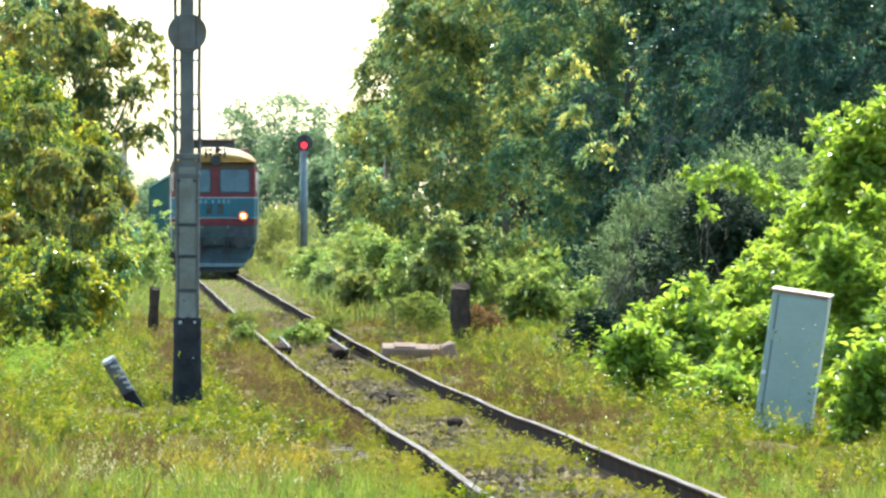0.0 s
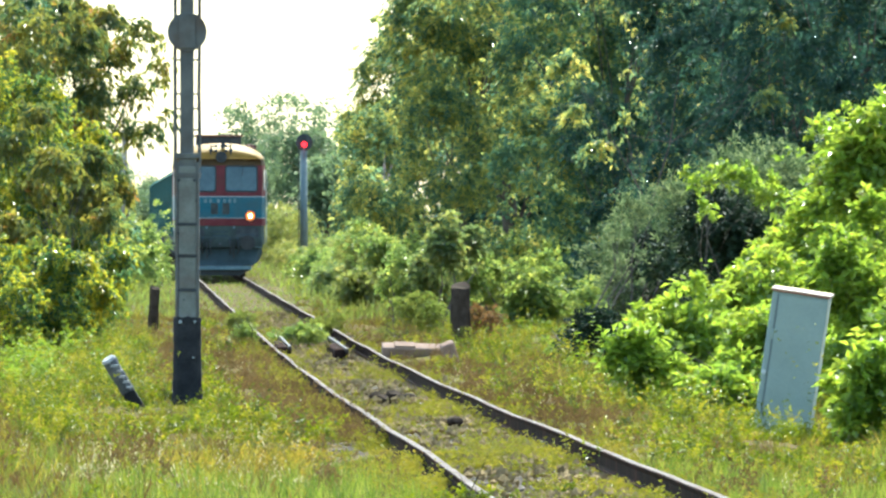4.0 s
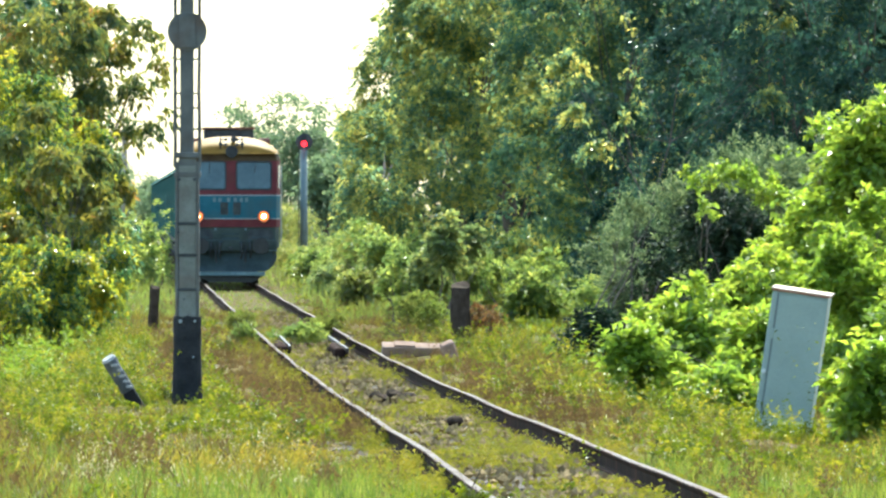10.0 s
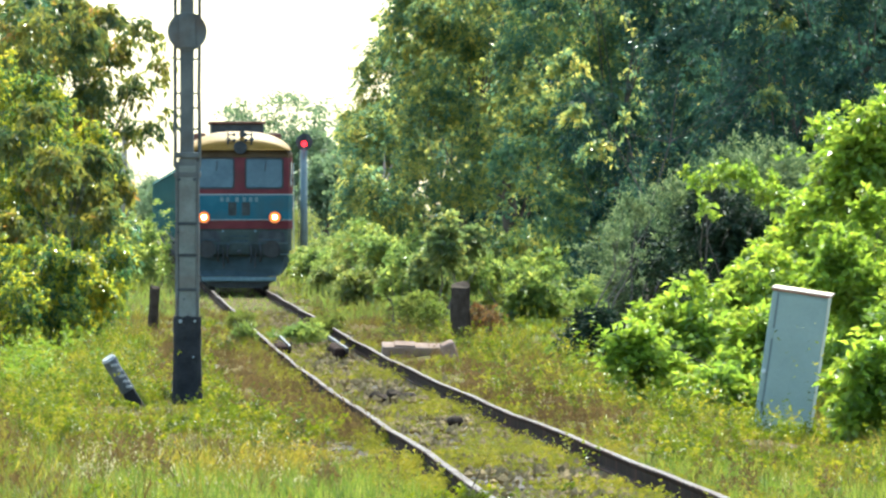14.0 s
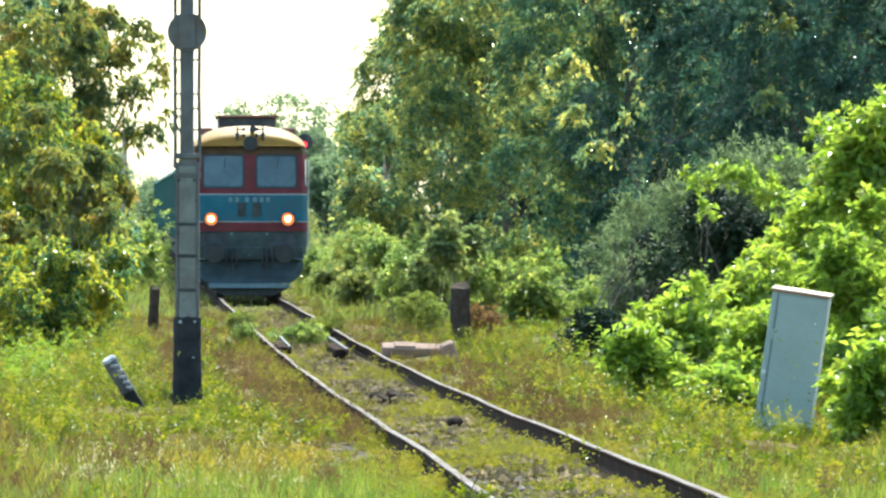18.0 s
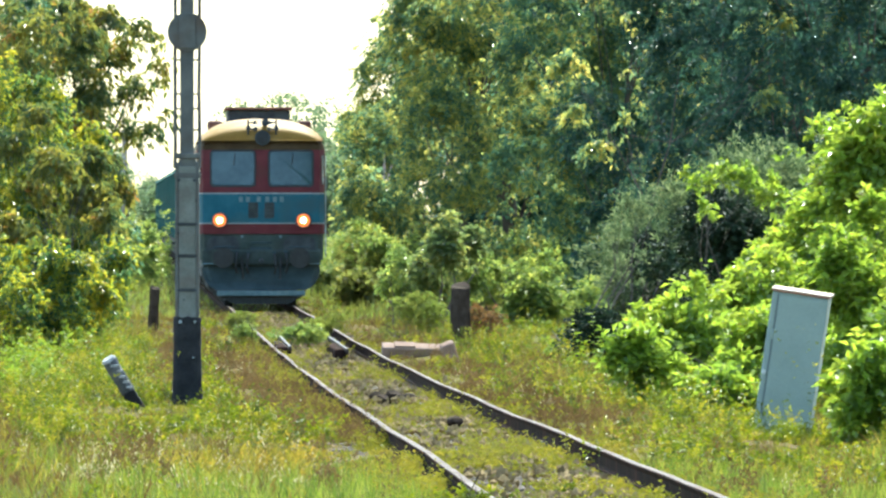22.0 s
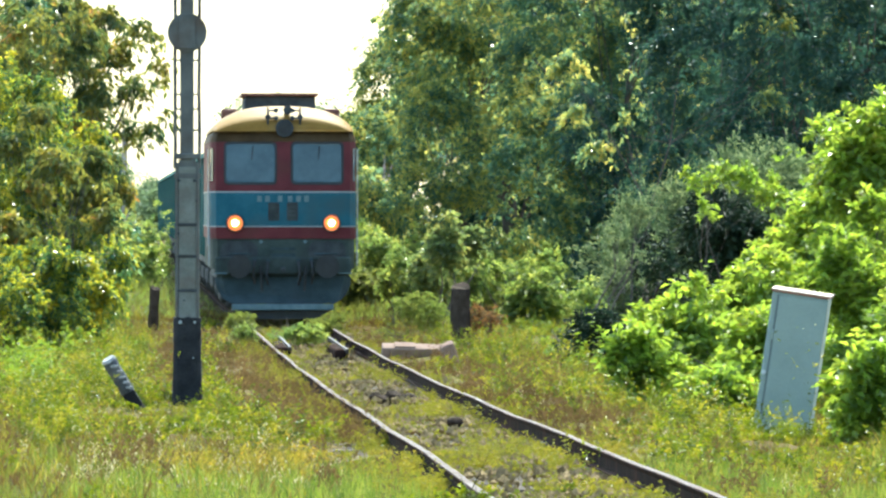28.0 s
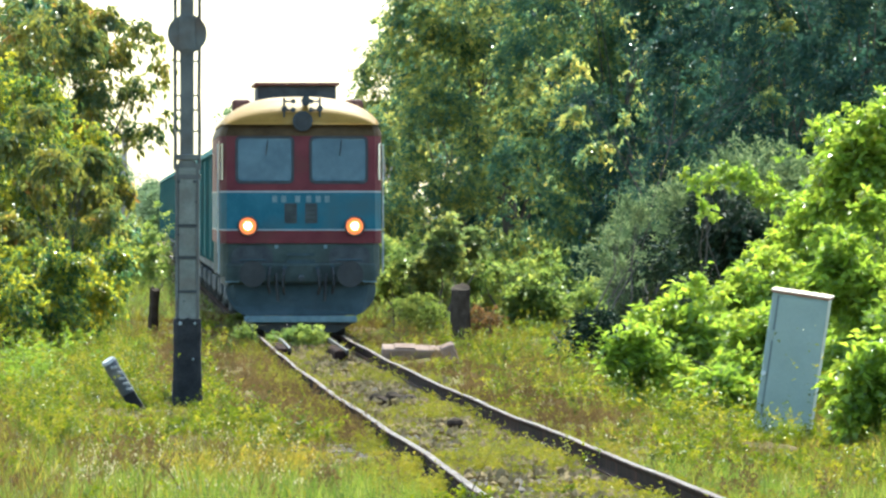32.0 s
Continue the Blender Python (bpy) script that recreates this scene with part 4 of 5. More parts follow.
M["lid_red"] = textured("rusty_red_lid_edge", (0.26, 0.10, 0.06), (0.40, 0.19, 0.12), 6, 60, 0.8)
M["concrete"] = textured("old_concrete", (0.20, 0.17, 0.145), (0.36, 0.32, 0.28), 6, 60, 0.9, stain=(0.09, 0.07, 0.055), amount=0.5)
M["stump"] = textured("weathered_dark_timber", (0.022, 0.016, 0.012), (0.075, 0.054, 0.040), 6, 50, 0.95, bump=0.7, spec=0.08)
M["pink_stone"] = textured("faded_red_white_concrete", (0.24, 0.15, 0.11), (0.40, 0.28, 0.22), 4, 50, 0.85, spec=0.1, stain=(0.14, 0.09, 0.06), amount=0.5)
M["loco_blue"] = textured("dusty_blue_paint", (0.026, 0.098, 0.13), (0.042, 0.135, 0.17), 2.5, 40, 0.45, stain=(0.05, 0.10, 0.115), amount=0.5, spec=0.04)
M["loco_red"] = textured("faded_red_paint", (0.105, 0.026, 0.03), (0.15, 0.04, 0.042), 2.5, 40, 0.5, stain=(0.11, 0.04, 0.035), amount=0.4, spec=0.04)
M["loco_green"] = textured("grimy_dark_green_paint", (0.038, 0.053, 0.048), (0.082, 0.10, 0.088), 2, 40, 0.6, stain=(0.032, 0.034, 0.03), amount=0.7, spec=0.04)
M["loco_roof"] = textured("sun_bleached_ochre_roof", (0.21, 0.108, 0.014), (0.29, 0.16, 0.026), 2, 40, 0.55, stain=(0.30, 0.18, 0.05), amount=0.4, spec=0.2)
M["cream"] = textured("cream_stripe", (0.22, 0.25, 0.25), (0.32, 0.34, 0.33), 4, 50, 0.5)
M["loco_dark"] = textured("sooty_black_steel", (0.03, 0.033, 0.036), (0.07, 0.075, 0.075), 4, 50, 0.75, 0.0, spec=0.25)
M["plough"] = textured("grey_blue_plough_paint", (0.036, 0.052, 0.056), (0.064, 0.086, 0.092), 3, 40, 0.55, stain=(0.04, 0.048, 0.05), amount=0.5, spec=0.04)
M["post_white"] = textured("dirty_white_post_paint", (0.105, 0.108, 0.086), (0.185, 0.186, 0.155), 5, 50, 0.7, stain=(0.11, 0.085, 0.065), amount=0.4)
# Roof ochre darkened: the overhang's shadow is painted into the brow.
M["shaded_brow"] = textured("shaded_ochre_paint", (0.055, 0.033, 0.016), (0.10, 0.062, 0.03), 3, 40, 0.6, spec=0.05)
M["marker_white"] = textured("chalky_marker_paint", (0.20, 0.21, 0.22), (0.42, 0.42, 0.40), 9, 60, 0.8, stain=(0.12, 0.11, 0.10), amount=0.6)
M["marker_dark"] = textured("worn_dark_stripe_paint", (0.03, 0.034, 0.04), (0.085, 0.09, 0.095), 9, 60, 0.8, stain=(0.16, 0.155, 0.15), amount=0.4)
# Mast grey lightened towards teal, with the distance haze in the colour.
M["mast_haze_grey"] = textured("hazed_grey_mast_paint", (0.10, 0.13, 0.125), (0.16, 0.19, 0.18), 3, 40, 0.6)
M["faded"] = textured("faded_pale_lettering", (0.09, 0.145, 0.155), (0.15, 0.205, 0.21), 9, 60, 0.6)
M["rust_roof"] = textured("red_brown_roof_gear", (0.10, 0.04, 0.03), (0.19, 0.085, 0.06), 4, 50, 0.8)
M["teal"] = textured("faded_teal_wagon_paint", (0.034, 0.10, 0.092), (0.06, 0.15, 0.138), 2, 40, 0.85, stain=(0.08, 0.09, 0.075), amount=0.5, spec=0.02)
M["clod"] = textured("dark_earth", (0.02, 0.014, 0.010), (0.06, 0.04, 0.028), 12, 60, 0.95, bump=0.8, spec=0.1)
M["rubber"] = textured("black_rubber", (0.01, 0.01, 0.01), (0.025, 0.025, 0.025), 8, 60, 0.6)
M["lens"] = glowing("headlamp_filament", (1.0, 0.72, 0.40), 6.0)
# Glowing rings that paint the orange halo round each lit headlamp.
M["glow_ring"] = glowing("headlamp_halo_ring", (1.0, 0.22, 0.05), 0.12)
M["glow_inner"] = glowing("headlamp_inner_halo", (1.0, 0.36, 0.085), 0.75)
M["red_lens"] = glowing("red_signal_lens", (1.0, 0.015, 0.03), 0.9)
M["glass"] = textured("dusty_windscreen_glass", (0.016, 0.042, 0.047), (0.05, 0.09, 0.096), 1.3, 9, 0.1, bump=0.02, spec=0.5, stain=(0.02, 0.045, 0.05), amount=0.5)
# Pale pane colour paints the light caught on the cab's right edge.
M["corner_glass_lit"] = textured("glass_with_painted_glare", (0.16, 0.19, 0.20), (0.26, 0.29, 0.29), 2, 12, 0.1, bump=0.02, spec=0.6)
M["rail_head_worn"] = textured("worn_check_rail_head", (0.03, 0.024, 0.02), (0.08, 0.066, 0.06), 6, 90, 0.5, bump=0.3, spec=0.15)
M["feather_dark"] = textured("brown_feathers", (0.085, 0.048, 0.028), (0.17, 0.10, 0.06), 40, 200, 0.9, spec=0.08)
M["feather_pale"] = textured("pale_feathers", (0.22, 0.145, 0.10), (0.35, 0.26, 0.19), 40, 200, 0.9, spec=0.08)


# ---- signal post beside the line ----
def build_post():
    x, y = -3.145, 139.0
    g = float(land_z(np.array(x), np.array(y)))
    post = thing("signal_post", pose(x, y, g, 0, 0, 0.4), "tall white steel signal post with black tarred base and round disc", "signal post")
    rng = random.Random(17)
    # base sleeve, uneven with tar and flared to the ground
    base = bmesh.new()
    rings = []
    for k in range(15):
        z = -0.3 + 1.42 * k / 14
        wide = 0.169 + 0.022 * max(0.0, 1 - z / 1.0) ** 2
        ring = []
        for q in range(20):
            a = q * math.pi / 10
            r = wide * (1 + rng.uniform(-0.035, 0.035)) / max(abs(math.cos(a)), abs(math.sin(a))) ** 0.86
            ring.append(base.verts.new((r * math.cos(a), 0.88 * r * math.sin(a), z + (rng.uniform(-0.025, 0.012) if k == 14 else 0))))
        rings.append(ring)
    for p, q in zip(rings, rings[1:]):
        for k in range(20):
            base.faces.new((p[k], p[(k + 1) % 20], q[(k + 1) % 20], q[k]))
    base.faces.new(rings[-1])
    part("base", base, M["black_paint"], post, "black tarred base sleeve")
    for sx in (-1, 1):
        bm = bmesh.new()
        box(bm, sx * 0.128 - 0.020, sx * 0.128 + 0.020, -0.12, 0.12, 1.10, 3.02, 0.006)
        part("channel", bm, M["steel_grey"], post)
        bm = bmesh.new()
        rings = []
        for k in range(18):
            cx = sx * 0.146 + rng.uniform(-0.006, 0.006)
            rings.append([bm.verts.new((cx + 0.022 * math.cos(q * math.pi / 3), -0.02 + 0.022 * math.sin(q * math.pi / 3), 2.95 + 0.32 * k)) for q in range(6)])
        for p, q in zip(rings, rings[1:]):
            for k in range(6):
                bm.faces.new((p[k], p[(k + 1) % 6], q[(k + 1) % 6], q[k]))
        bm.faces.new(rings[0])
        bm.faces.new(rings[-1])
        part("stringer", bm, M["steel_grey"], post)
    for z0, z1 in ((1.10, 1.44), (1.455, 1.86), (1.875, 2.25), (2.265, 2.98)):
        bm = bmesh.new()
        box(bm, -0.103, 0.106, -0.112, -0.098, z0 + 0.012, z1 - 0.012, 0.004)
        part("panel", bm, M["post_white"], post, "dirty white painted plate")
    for z in (1.45, 1.87, 2.26):
        bm = bmesh.new()
        box(bm, -0.125, 0.118, -0.124, -0.099, z - 0.014, z + 0.010, 0.004)
        part("strap", bm, M["loco_dark"], post, "dark iron strap")
    bm = bmesh.new()
    box(bm, -0.107, 0.107, -0.09, 0.09, 1.10, 3.06)
    part("core", bm, M["steel_grey"], post)
    bm = bmesh.new()
    box(bm, -0.088, 0.080, -0.08, 0.08, 3.06, 8.4, 0.008)
    part("mast", bm, M["steel_grey"], post)
    for z in (2.86, 3.10):
        bm = bmesh.new()
        box(bm, -0.165, 0.165, -0.115, 0.08, z - 0.035, z + 0.035, 0.01)
        part("clamp", bm, M["steel_grey"], post)
    for z in (3.42, 3.68, 3.86, 4.28, 5.1, 5.6, 6.1, 6.6, 7.1, 7.6):
        bm = bmesh.new()
        rod(bm, (-0.15, -0.035, z), (0.15, -0.035, z), 0.012, n=8)
        part("rung", bm, M["steel_grey"], post)
    bm = bmesh.new()
    rod(bm, (0, -0.10, 4.62), (0, -0.085, 4.62), 0.243, n=40)
    bmesh.ops.bevel(bm, geom=[e for e in bm.edges if len(e.link_faces) == 2 and abs(e.calc_face_angle(0)) > 0.6], offset=0.004, segments=1, affect="EDGES")
    disc = part("disc", bm, M["steel_grey"], post, "round grey signal disc")
    bm = bmesh.new()
    box(bm, -0.10, 0.10, -0.125, -0.101, 4.42, 4.84, 0.004)
    part("disc_bracket", bm, M["steel_grey"], disc)
    for px, z, r in ((-0.085, 1.06, 0.024), (0.095, 1.06, 0.018), (0.075, 0.62, 0.012), (-0.04, 1.33, 0.012), (-0.10, 2.80, 0.02), (0.09, 2.80, 0.02), (-0.11, 2.15, 0.014), (0.11, 2.55, 0.014)):
        bm = bmesh.new()
        rod(bm, (px, -0.19 if z < 1.1 else -0.135, z), (px, -0.09, z), r, n=8)
        part("bolt", bm, M["cream"] if z < 1.1 else M["loco_dark"], post)


build_post()


# ---- grey cabinet, leaning ----
def build_cabinet():
    x, y = 3.31, 111.0
    g = float(land_z(np.array(x), np.array(y)))
    c = thing("relay_cabinet", pose(x, y, g - 0.06, 3, 8.3, 0) @ turn_z(-6), "leaning grey metal relay cabinet with pale lid in the grass", "cabinet")
    bm = bmesh.new()
    box(bm, -0.278, 0.278, -0.2, 0.2, 0.0, 1.52, 0.012)
    part("body", bm, M["box_grey"], c)
    bm = bmesh.new()
    box(bm, -0.288, 0.288, -0.225, 0.225, 1.521, 1.537, 0.005)
    lid = part("lid", bm, M["lid_red"], c, "rusty red lid edge")
    # Whiter plate over the lid, painting its sunlit top.
    bm = bmesh.new()
    box(bm, -0.294, 0.294, -0.235, 0.235, 1.538, 1.553, 0.006)
    part("lid_top", bm, M["lid_sunlit"], lid, "lid top plate, pale for the sunlight on it")
    bm = bmesh.new()
    box(bm, -0.205, 0.270, -0.214, -0.201, 0.05, 1.49, 0.005)
    door = part("door", bm, M["box_grey"], c)
    bm = bmesh.new()
    box(bm, -0.226, -0.208, -0.206, -0.201, 0.04, 1.50)
    part("seam", bm, M["box_seam"], c, "dark seam beside the door")
    bm = bmesh.new()
    rod(bm, (-0.25, -0.225, 0.72), (-0.25, -0.199, 0.72), 0.022, n=12)
    part("knob", bm, M["white_paint"], c, "small pale knob")
    for z in (0.25, 1.1):
        bm = bmesh.new()
        rod(bm, (-0.216, -0.212, z - 0.05), (-0.216, -0.212, z + 0.05), 0.012, n=8)
        part("hinge", bm, M["box_grey"], door)


build_cabinet()


# ---- stumps, marker, stones ----
def build_posts():
    rng = random.Random(5)

    def rough_post(name, x, y, w, h, lean, mat, label, cat):
        g = float(land_z(np.array(x), np.array(y)))
        top = thing(name, pose(x, y, g - 0.1, 0, lean, rng.uniform(-20, 20)), label, cat)
        bm = bmesh.new()
        n = 7
        for k in range(n + 1):
            z = (h + 0.1) * k / n
            for i in range(8):
                a = i * math.pi / 4 + math.pi / 8
                r = w * 0.56 * (1 + rng.uniform(-0.07, 0.07)) * (1 - 0.08 * k / n)
                bm.verts.new((r * math.cos(a), r * math.sin(a), z + (rng.uniform(-0.03, 0.03) + 0.45 * r * math.sin(a)) * (k == n)))
        bm.verts.ensure_lookup_table()
        for k in range(n):
            for i in range(8):
                bm.faces.new([bm.verts[j] for j in (k * 8 + i, k * 8 + (i + 1) % 8, k * 8 + 8 + (i + 1) % 8, k * 8 + 8 + i)])
        bm.faces.new([bm.verts[n * 8 + i] for i in range(8)])
        part("shaft", bm, mat, top)
        return top

    rough_post("timber_post", 0.28, 187.0, 0.32, 1.13, 0.5, M["stump"], "thick dark weathered timber post beside the line", "post")
    rough_post("timber_post", -5.66, 220.0, 0.19, 1.0, 2.5, M["stump"], "thin dark weathered timber post in the grass", "post")
    # striped marker that has fallen askew
    x, y = -3.42, 128.0
    g = float(land_z(np.array(x), np.array(y)))
    mk = thing("marker_post", pose(x, y, g - 0.05, 14, -31, 0), "leaning concrete marker post painted white with dark stripes", "marker post")
    bm = bmesh.new()
    box(bm, -0.075, 0.075, -0.07, 0.07, -0.1, 0.30, 0.015)
    part("foot", bm, M["black_paint"], mk, "dark painted foot")
    bm = bmesh.new()
    rings = []
    for k in range(8):
        z = 0.302 + 0.41 * k / 7
        rings.append([bm.verts.new((0.082 * (1 + rng.uniform(-0.06, 0.06)) * math.cos(q * math.pi / 5), 0.08 * math.sin(q * math.pi / 5), z)) for q in range(10)])
    for p, q in zip(rings, rings[1:]):
        for k in range(10):
            bm.faces.new((p[k], p[(k + 1) % 10], q[(k + 1) % 10], q[k]))
    bm.faces.new(rings[0])
    bm.faces.new(rings[-1])
    part("shaft", bm, M["marker_dark"], mk)
    # The cap's sunlight is put into its colour with the pale stripe paint.
    bm = bmesh.new()
    rod(bm, (0, 0, 0.713), (0, 0, 0.745), 0.088, 0.075, 12)
    part("cap", bm, M["marker_white"], mk, "cap in pale paint for the sunlight on it")
    for px, z, w, h in ((0.035, 0.35, 0.06, 0.022), (0.04, 0.42, 0.07, 0.024), (0.03, 0.495, 0.07, 0.026), (0.04, 0.57, 0.06, 0.024), (0.02, 0.65, 0.08, 0.03)):
        bm = bmesh.new()
        bmesh.ops.create_cube(bm, size=1, matrix=Matrix.Translation((px, -0.077, z)) @ Matrix.Rotation(radians(30), 4, "Y") @ Matrix.Diagonal((w, 0.02, h, 1)))
        part("stripe", bm, M["marker_white"], mk, "chalky pale diagonal stripe")
    # pale beam on the ground and a reddish block by the timber post
    x, y = -0.40, 184.0
    g = float(land_z(np.array(x), np.array(y)))
    b = thing("concrete_beam", pose(x, y, g + 0.08, 28, 1.5, 4), "pale broken concrete beam lying beside the track", "beam")
    bm = bmesh.new()
    box(bm, -0.60, 0.48, -0.10, 0.10, -0.18, 0.13, 0.02)
    part("shaft", bm, M["pink_stone"], b)
    bm = bmesh.new()
    box(bm, -0.40, -0.06, -0.08, 0.08, 0.131, 0.16, 0.01)
    part("fragment", bm, M["pink_stone"], b)
    x, y = 0.14, 178.0
    g = float(land_z(np.array(x), np.array(y)))
    b = thing("concrete_block", pose(x, y, g + 0.12, 22, -22, 10), "faded reddish concrete block leaning by the timber post", "block")
    bm = bmesh.new()
    box(bm, -0.11, 0.11, -0.08, 0.08, -0.25, 0.32, 0.03)
    part("shaft", bm, M["pink_stone"], b)


build_posts()


def build_guard_rails():
    """Short worn check-rail ends lying inside the running rails."""
    for x0, y0, x1, y1 in ((-2.90, 200.0, -2.49, 184.0), (-2.00, 198.0, -1.53, 181.0)):
        ln = math.hypot(x1 - x0, y1 - y0)
        t = thing("check_rail", pose((x0 + x1) / 2, (y0 + y1) / 2, float(line_z((y0 + y1) / 2)), 0, 0, math.degrees(math.atan2(x1 - x0, y0 - y1))) , "short worn check rail end inside the track", "check rail", "check rails")
        bm = bmesh.new()
        box(bm, -0.024, 0.024, -ln / 2, ln / 2, -0.05, 0.02, 0.010)
        part("head", bm, M["rail_head_worn"], t, "worn rail head")
        bm = bmesh.new()
        box(bm, -0.012, 0.012, -ln / 2, ln / 2, -0.14, -0.051)
        part("web", bm, M["rail_side"], t)
        bm = bmesh.new()
        box(bm, -0.07, 0.07, -ln / 2, ln / 2, -0.175, -0.141, 0.005)
        part("foot", bm, M["rail_side"], t)
        bm = bmesh.new()
        box(bm, -0.21, -0.028, -ln / 2, -ln / 2 + 8.0, -0.2, 0.012, 0.04)
        part("guide_block", bm, M["rail_side"], t, "dark flared guide block")


build_guard_rails()


def build_clods():
    """Dark clods of earth thrown up between the rails."""
    rng = random.Random(12)
    for x, y, r in ((-0.78, 136.0, 0.12), (-0.60, 136.3, 0.14), (-0.40, 136.1, 0.11), (0.12, 118.0, 0.09)):
        t = thing("clod", pose(x, y, float(line_z(y)) - 0.12), "dark clod of earth between the rails", "clod", "clods")
        bm = bmesh.new()
        bmesh.ops.create_icosphere(bm, subdivisions=2, radius=r)
        for v in bm.verts:
            v.co *= rng.uniform(0.7, 1.2)
            v.co.z *= 0.75
        part("lump", bm, M["clod"], t)


build_clods()


# ---- light signal and far pole ----
def build_signal():
    x, y = -5.42, 440.0
    g = float(land_z(np.array(x), np.array(y)))
    s = thing("light_signal", pose(x, y, g), "railway light signal on a grey mast showing red", "signal")
    bm = bmesh.new()
    rod(bm, (0, 0, -0.2), (0, 0, 4.7), 0.16, 0.13, 12)
    part("mast", bm, M["mast_haze_grey"], s, smooth=True)
    bm = bmesh.new()
    rod(bm, (0.02, -0.12, 4.91), (0.02, 0.12, 4.91), 0.33, n=28)
    head = part("head", bm, M["loco_dark"], s, "round black signal head")
    bm = bmesh.new()
    rod(bm, (0.02, -0.24, 4.83), (0.02, -0.125, 4.83), 0.115, n=20)
    part("red_lamp", bm, M["red_lens"], head, "lit red lamp")
    bm = bmesh.new()
    rod(bm, (0.02, -0.15, 5.10), (0.02, -0.125, 5.10), 0.09, n=16)
    part("dark_lamp", bm, M["rubber"], head)
    bm = bmesh.new()
    box(bm, -0.10, 0.14, -0.42, -0.12, 4.965, 4.985)
    part("hood", bm, M["loco_dark"], head)
    bm = bmesh.new()
    rod(bm, (-0.2, 0.16, 0.3), (-0.2, 0.16, 5.0), 0.02, n=6)
    part("ladder", bm, M["steel_grey"], s)
    x, y = -15.5, 550.0
    g = float(land_z(np.array(x), np.array(y)))
    p = thing("utility_pole", pose(x, y, g), "far grey concrete utility pole beside the line", "pole")
    bm = bmesh.new()
    rod(bm, (0, 0, -0.2), (0, 0, 6.2), 0.2, 0.13, 10)
    part("shaft", bm, M["concrete"], p, smooth=True)
    bm = bmesh.new()
    box(bm, -0.7, 0.7, -0.06, 0.06, 5.7, 5.82)
    part("crossarm", bm, M["concrete"], p)


build_signal()


# ---- the train ----
def front_y(x, z):
    """Depth of the locomotive's front skin: bowed in plan, leaning back above the waist."""
    return 0.075 * (abs(x) / 1.25) ** 2.2 + max(0.0, z - 2.58) * 0.13 - 0.0


LOCO_LEN = 16.4


def plan_loop(z, inset=0.0):
    half = 1.46 - inset
    xs = [-1.335, -1.2, -0.9, -0.45, 0, 0.45, 0.9, 1.2, 1.335]
    front = [(x * (half / 1.46), front_y(x, z) + inset) for x in xs]
    fl = [(-half, 0.42 + front_y(1.3, z)), (-half + 0.035, 0.22 + front_y(1.3, z))]
    right = [(-a, b) for a, b in reversed(fl)]
    back = [(-a, LOCO_LEN - b) for a, b in fl + front + right]
    return fl + front + right + back


def band(name, z0, z1, mat, parent, label="", inset=0.0, steps=1, taper=0.0):
    bm = bmesh.new()
    rows = []
    for k in range(steps + 1):
        z = z0 + (z1 - z0) * k / steps
        rows.append([bm.verts.new((x, y, z)) for x, y in plan_loop(z, inset + taper * (k / steps) ** 1.6)])
    n = len(rows[0])
    for a, b in zip(rows, rows[1:]):
        for i in range(n):
            bm.faces.new((a[i], a[(i + 1) % n], b[(i + 1) % n], b[i]))
    bm.faces.new(rows[0])
    bm.faces.new(rows[-1])
    return part(name, bm, mat, parent, label)


def on_front(bm, cx, cz, w, h, r, proud, depth, lean=True, n=6):
    """A rounded plate lying on the front skin."""
    pts = []
    for sx, sz, a0 in ((1, 1, 0), (-1, 1, 90), (-1, -1, 180), (1, -1, 270)):
        for k in range(n + 1):
            a = radians(a0 + 90 * k / n)
            pts.append((cx + sx * (w / 2 - r) + r * math.cos(a), cz + sz * (h / 2 - r) + r * math.sin(a)))
    a = [bm.verts.new((x, front_y(x, z) - proud, z)) for x, z in pts]
    b = [bm.verts.new((x, front_y(x, z) - proud + depth, z)) for x, z in pts]
    m = len(pts)
    bm.faces.new(a)
    bm.faces.new(b[::-1])
    for i in range(m):
        bm.faces.new((a[i], b[i], b[(i + 1) % m], a[(i + 1) % m]))
    return bm


def wheelset(parent, y, r):
    bm = bmesh.new()
    for sx in (-1, 1):
        rod(bm, (sx * 0.685, 0, 0), (sx * 0.82, 0, 0), r, n=28)
        rod(bm, (sx * 0.655, 0, 0), (sx * 0.684, 0, 0), r + 0.03, n=28)
    rod(bm, (-0.66, 0, 0), (0.66, 0, 0), 0.09, n=12)
    w = part("wheelset", bm, M["loco_dark"], parent)
    w.matrix_local = Matrix.Translation((0, y, r))
    return w


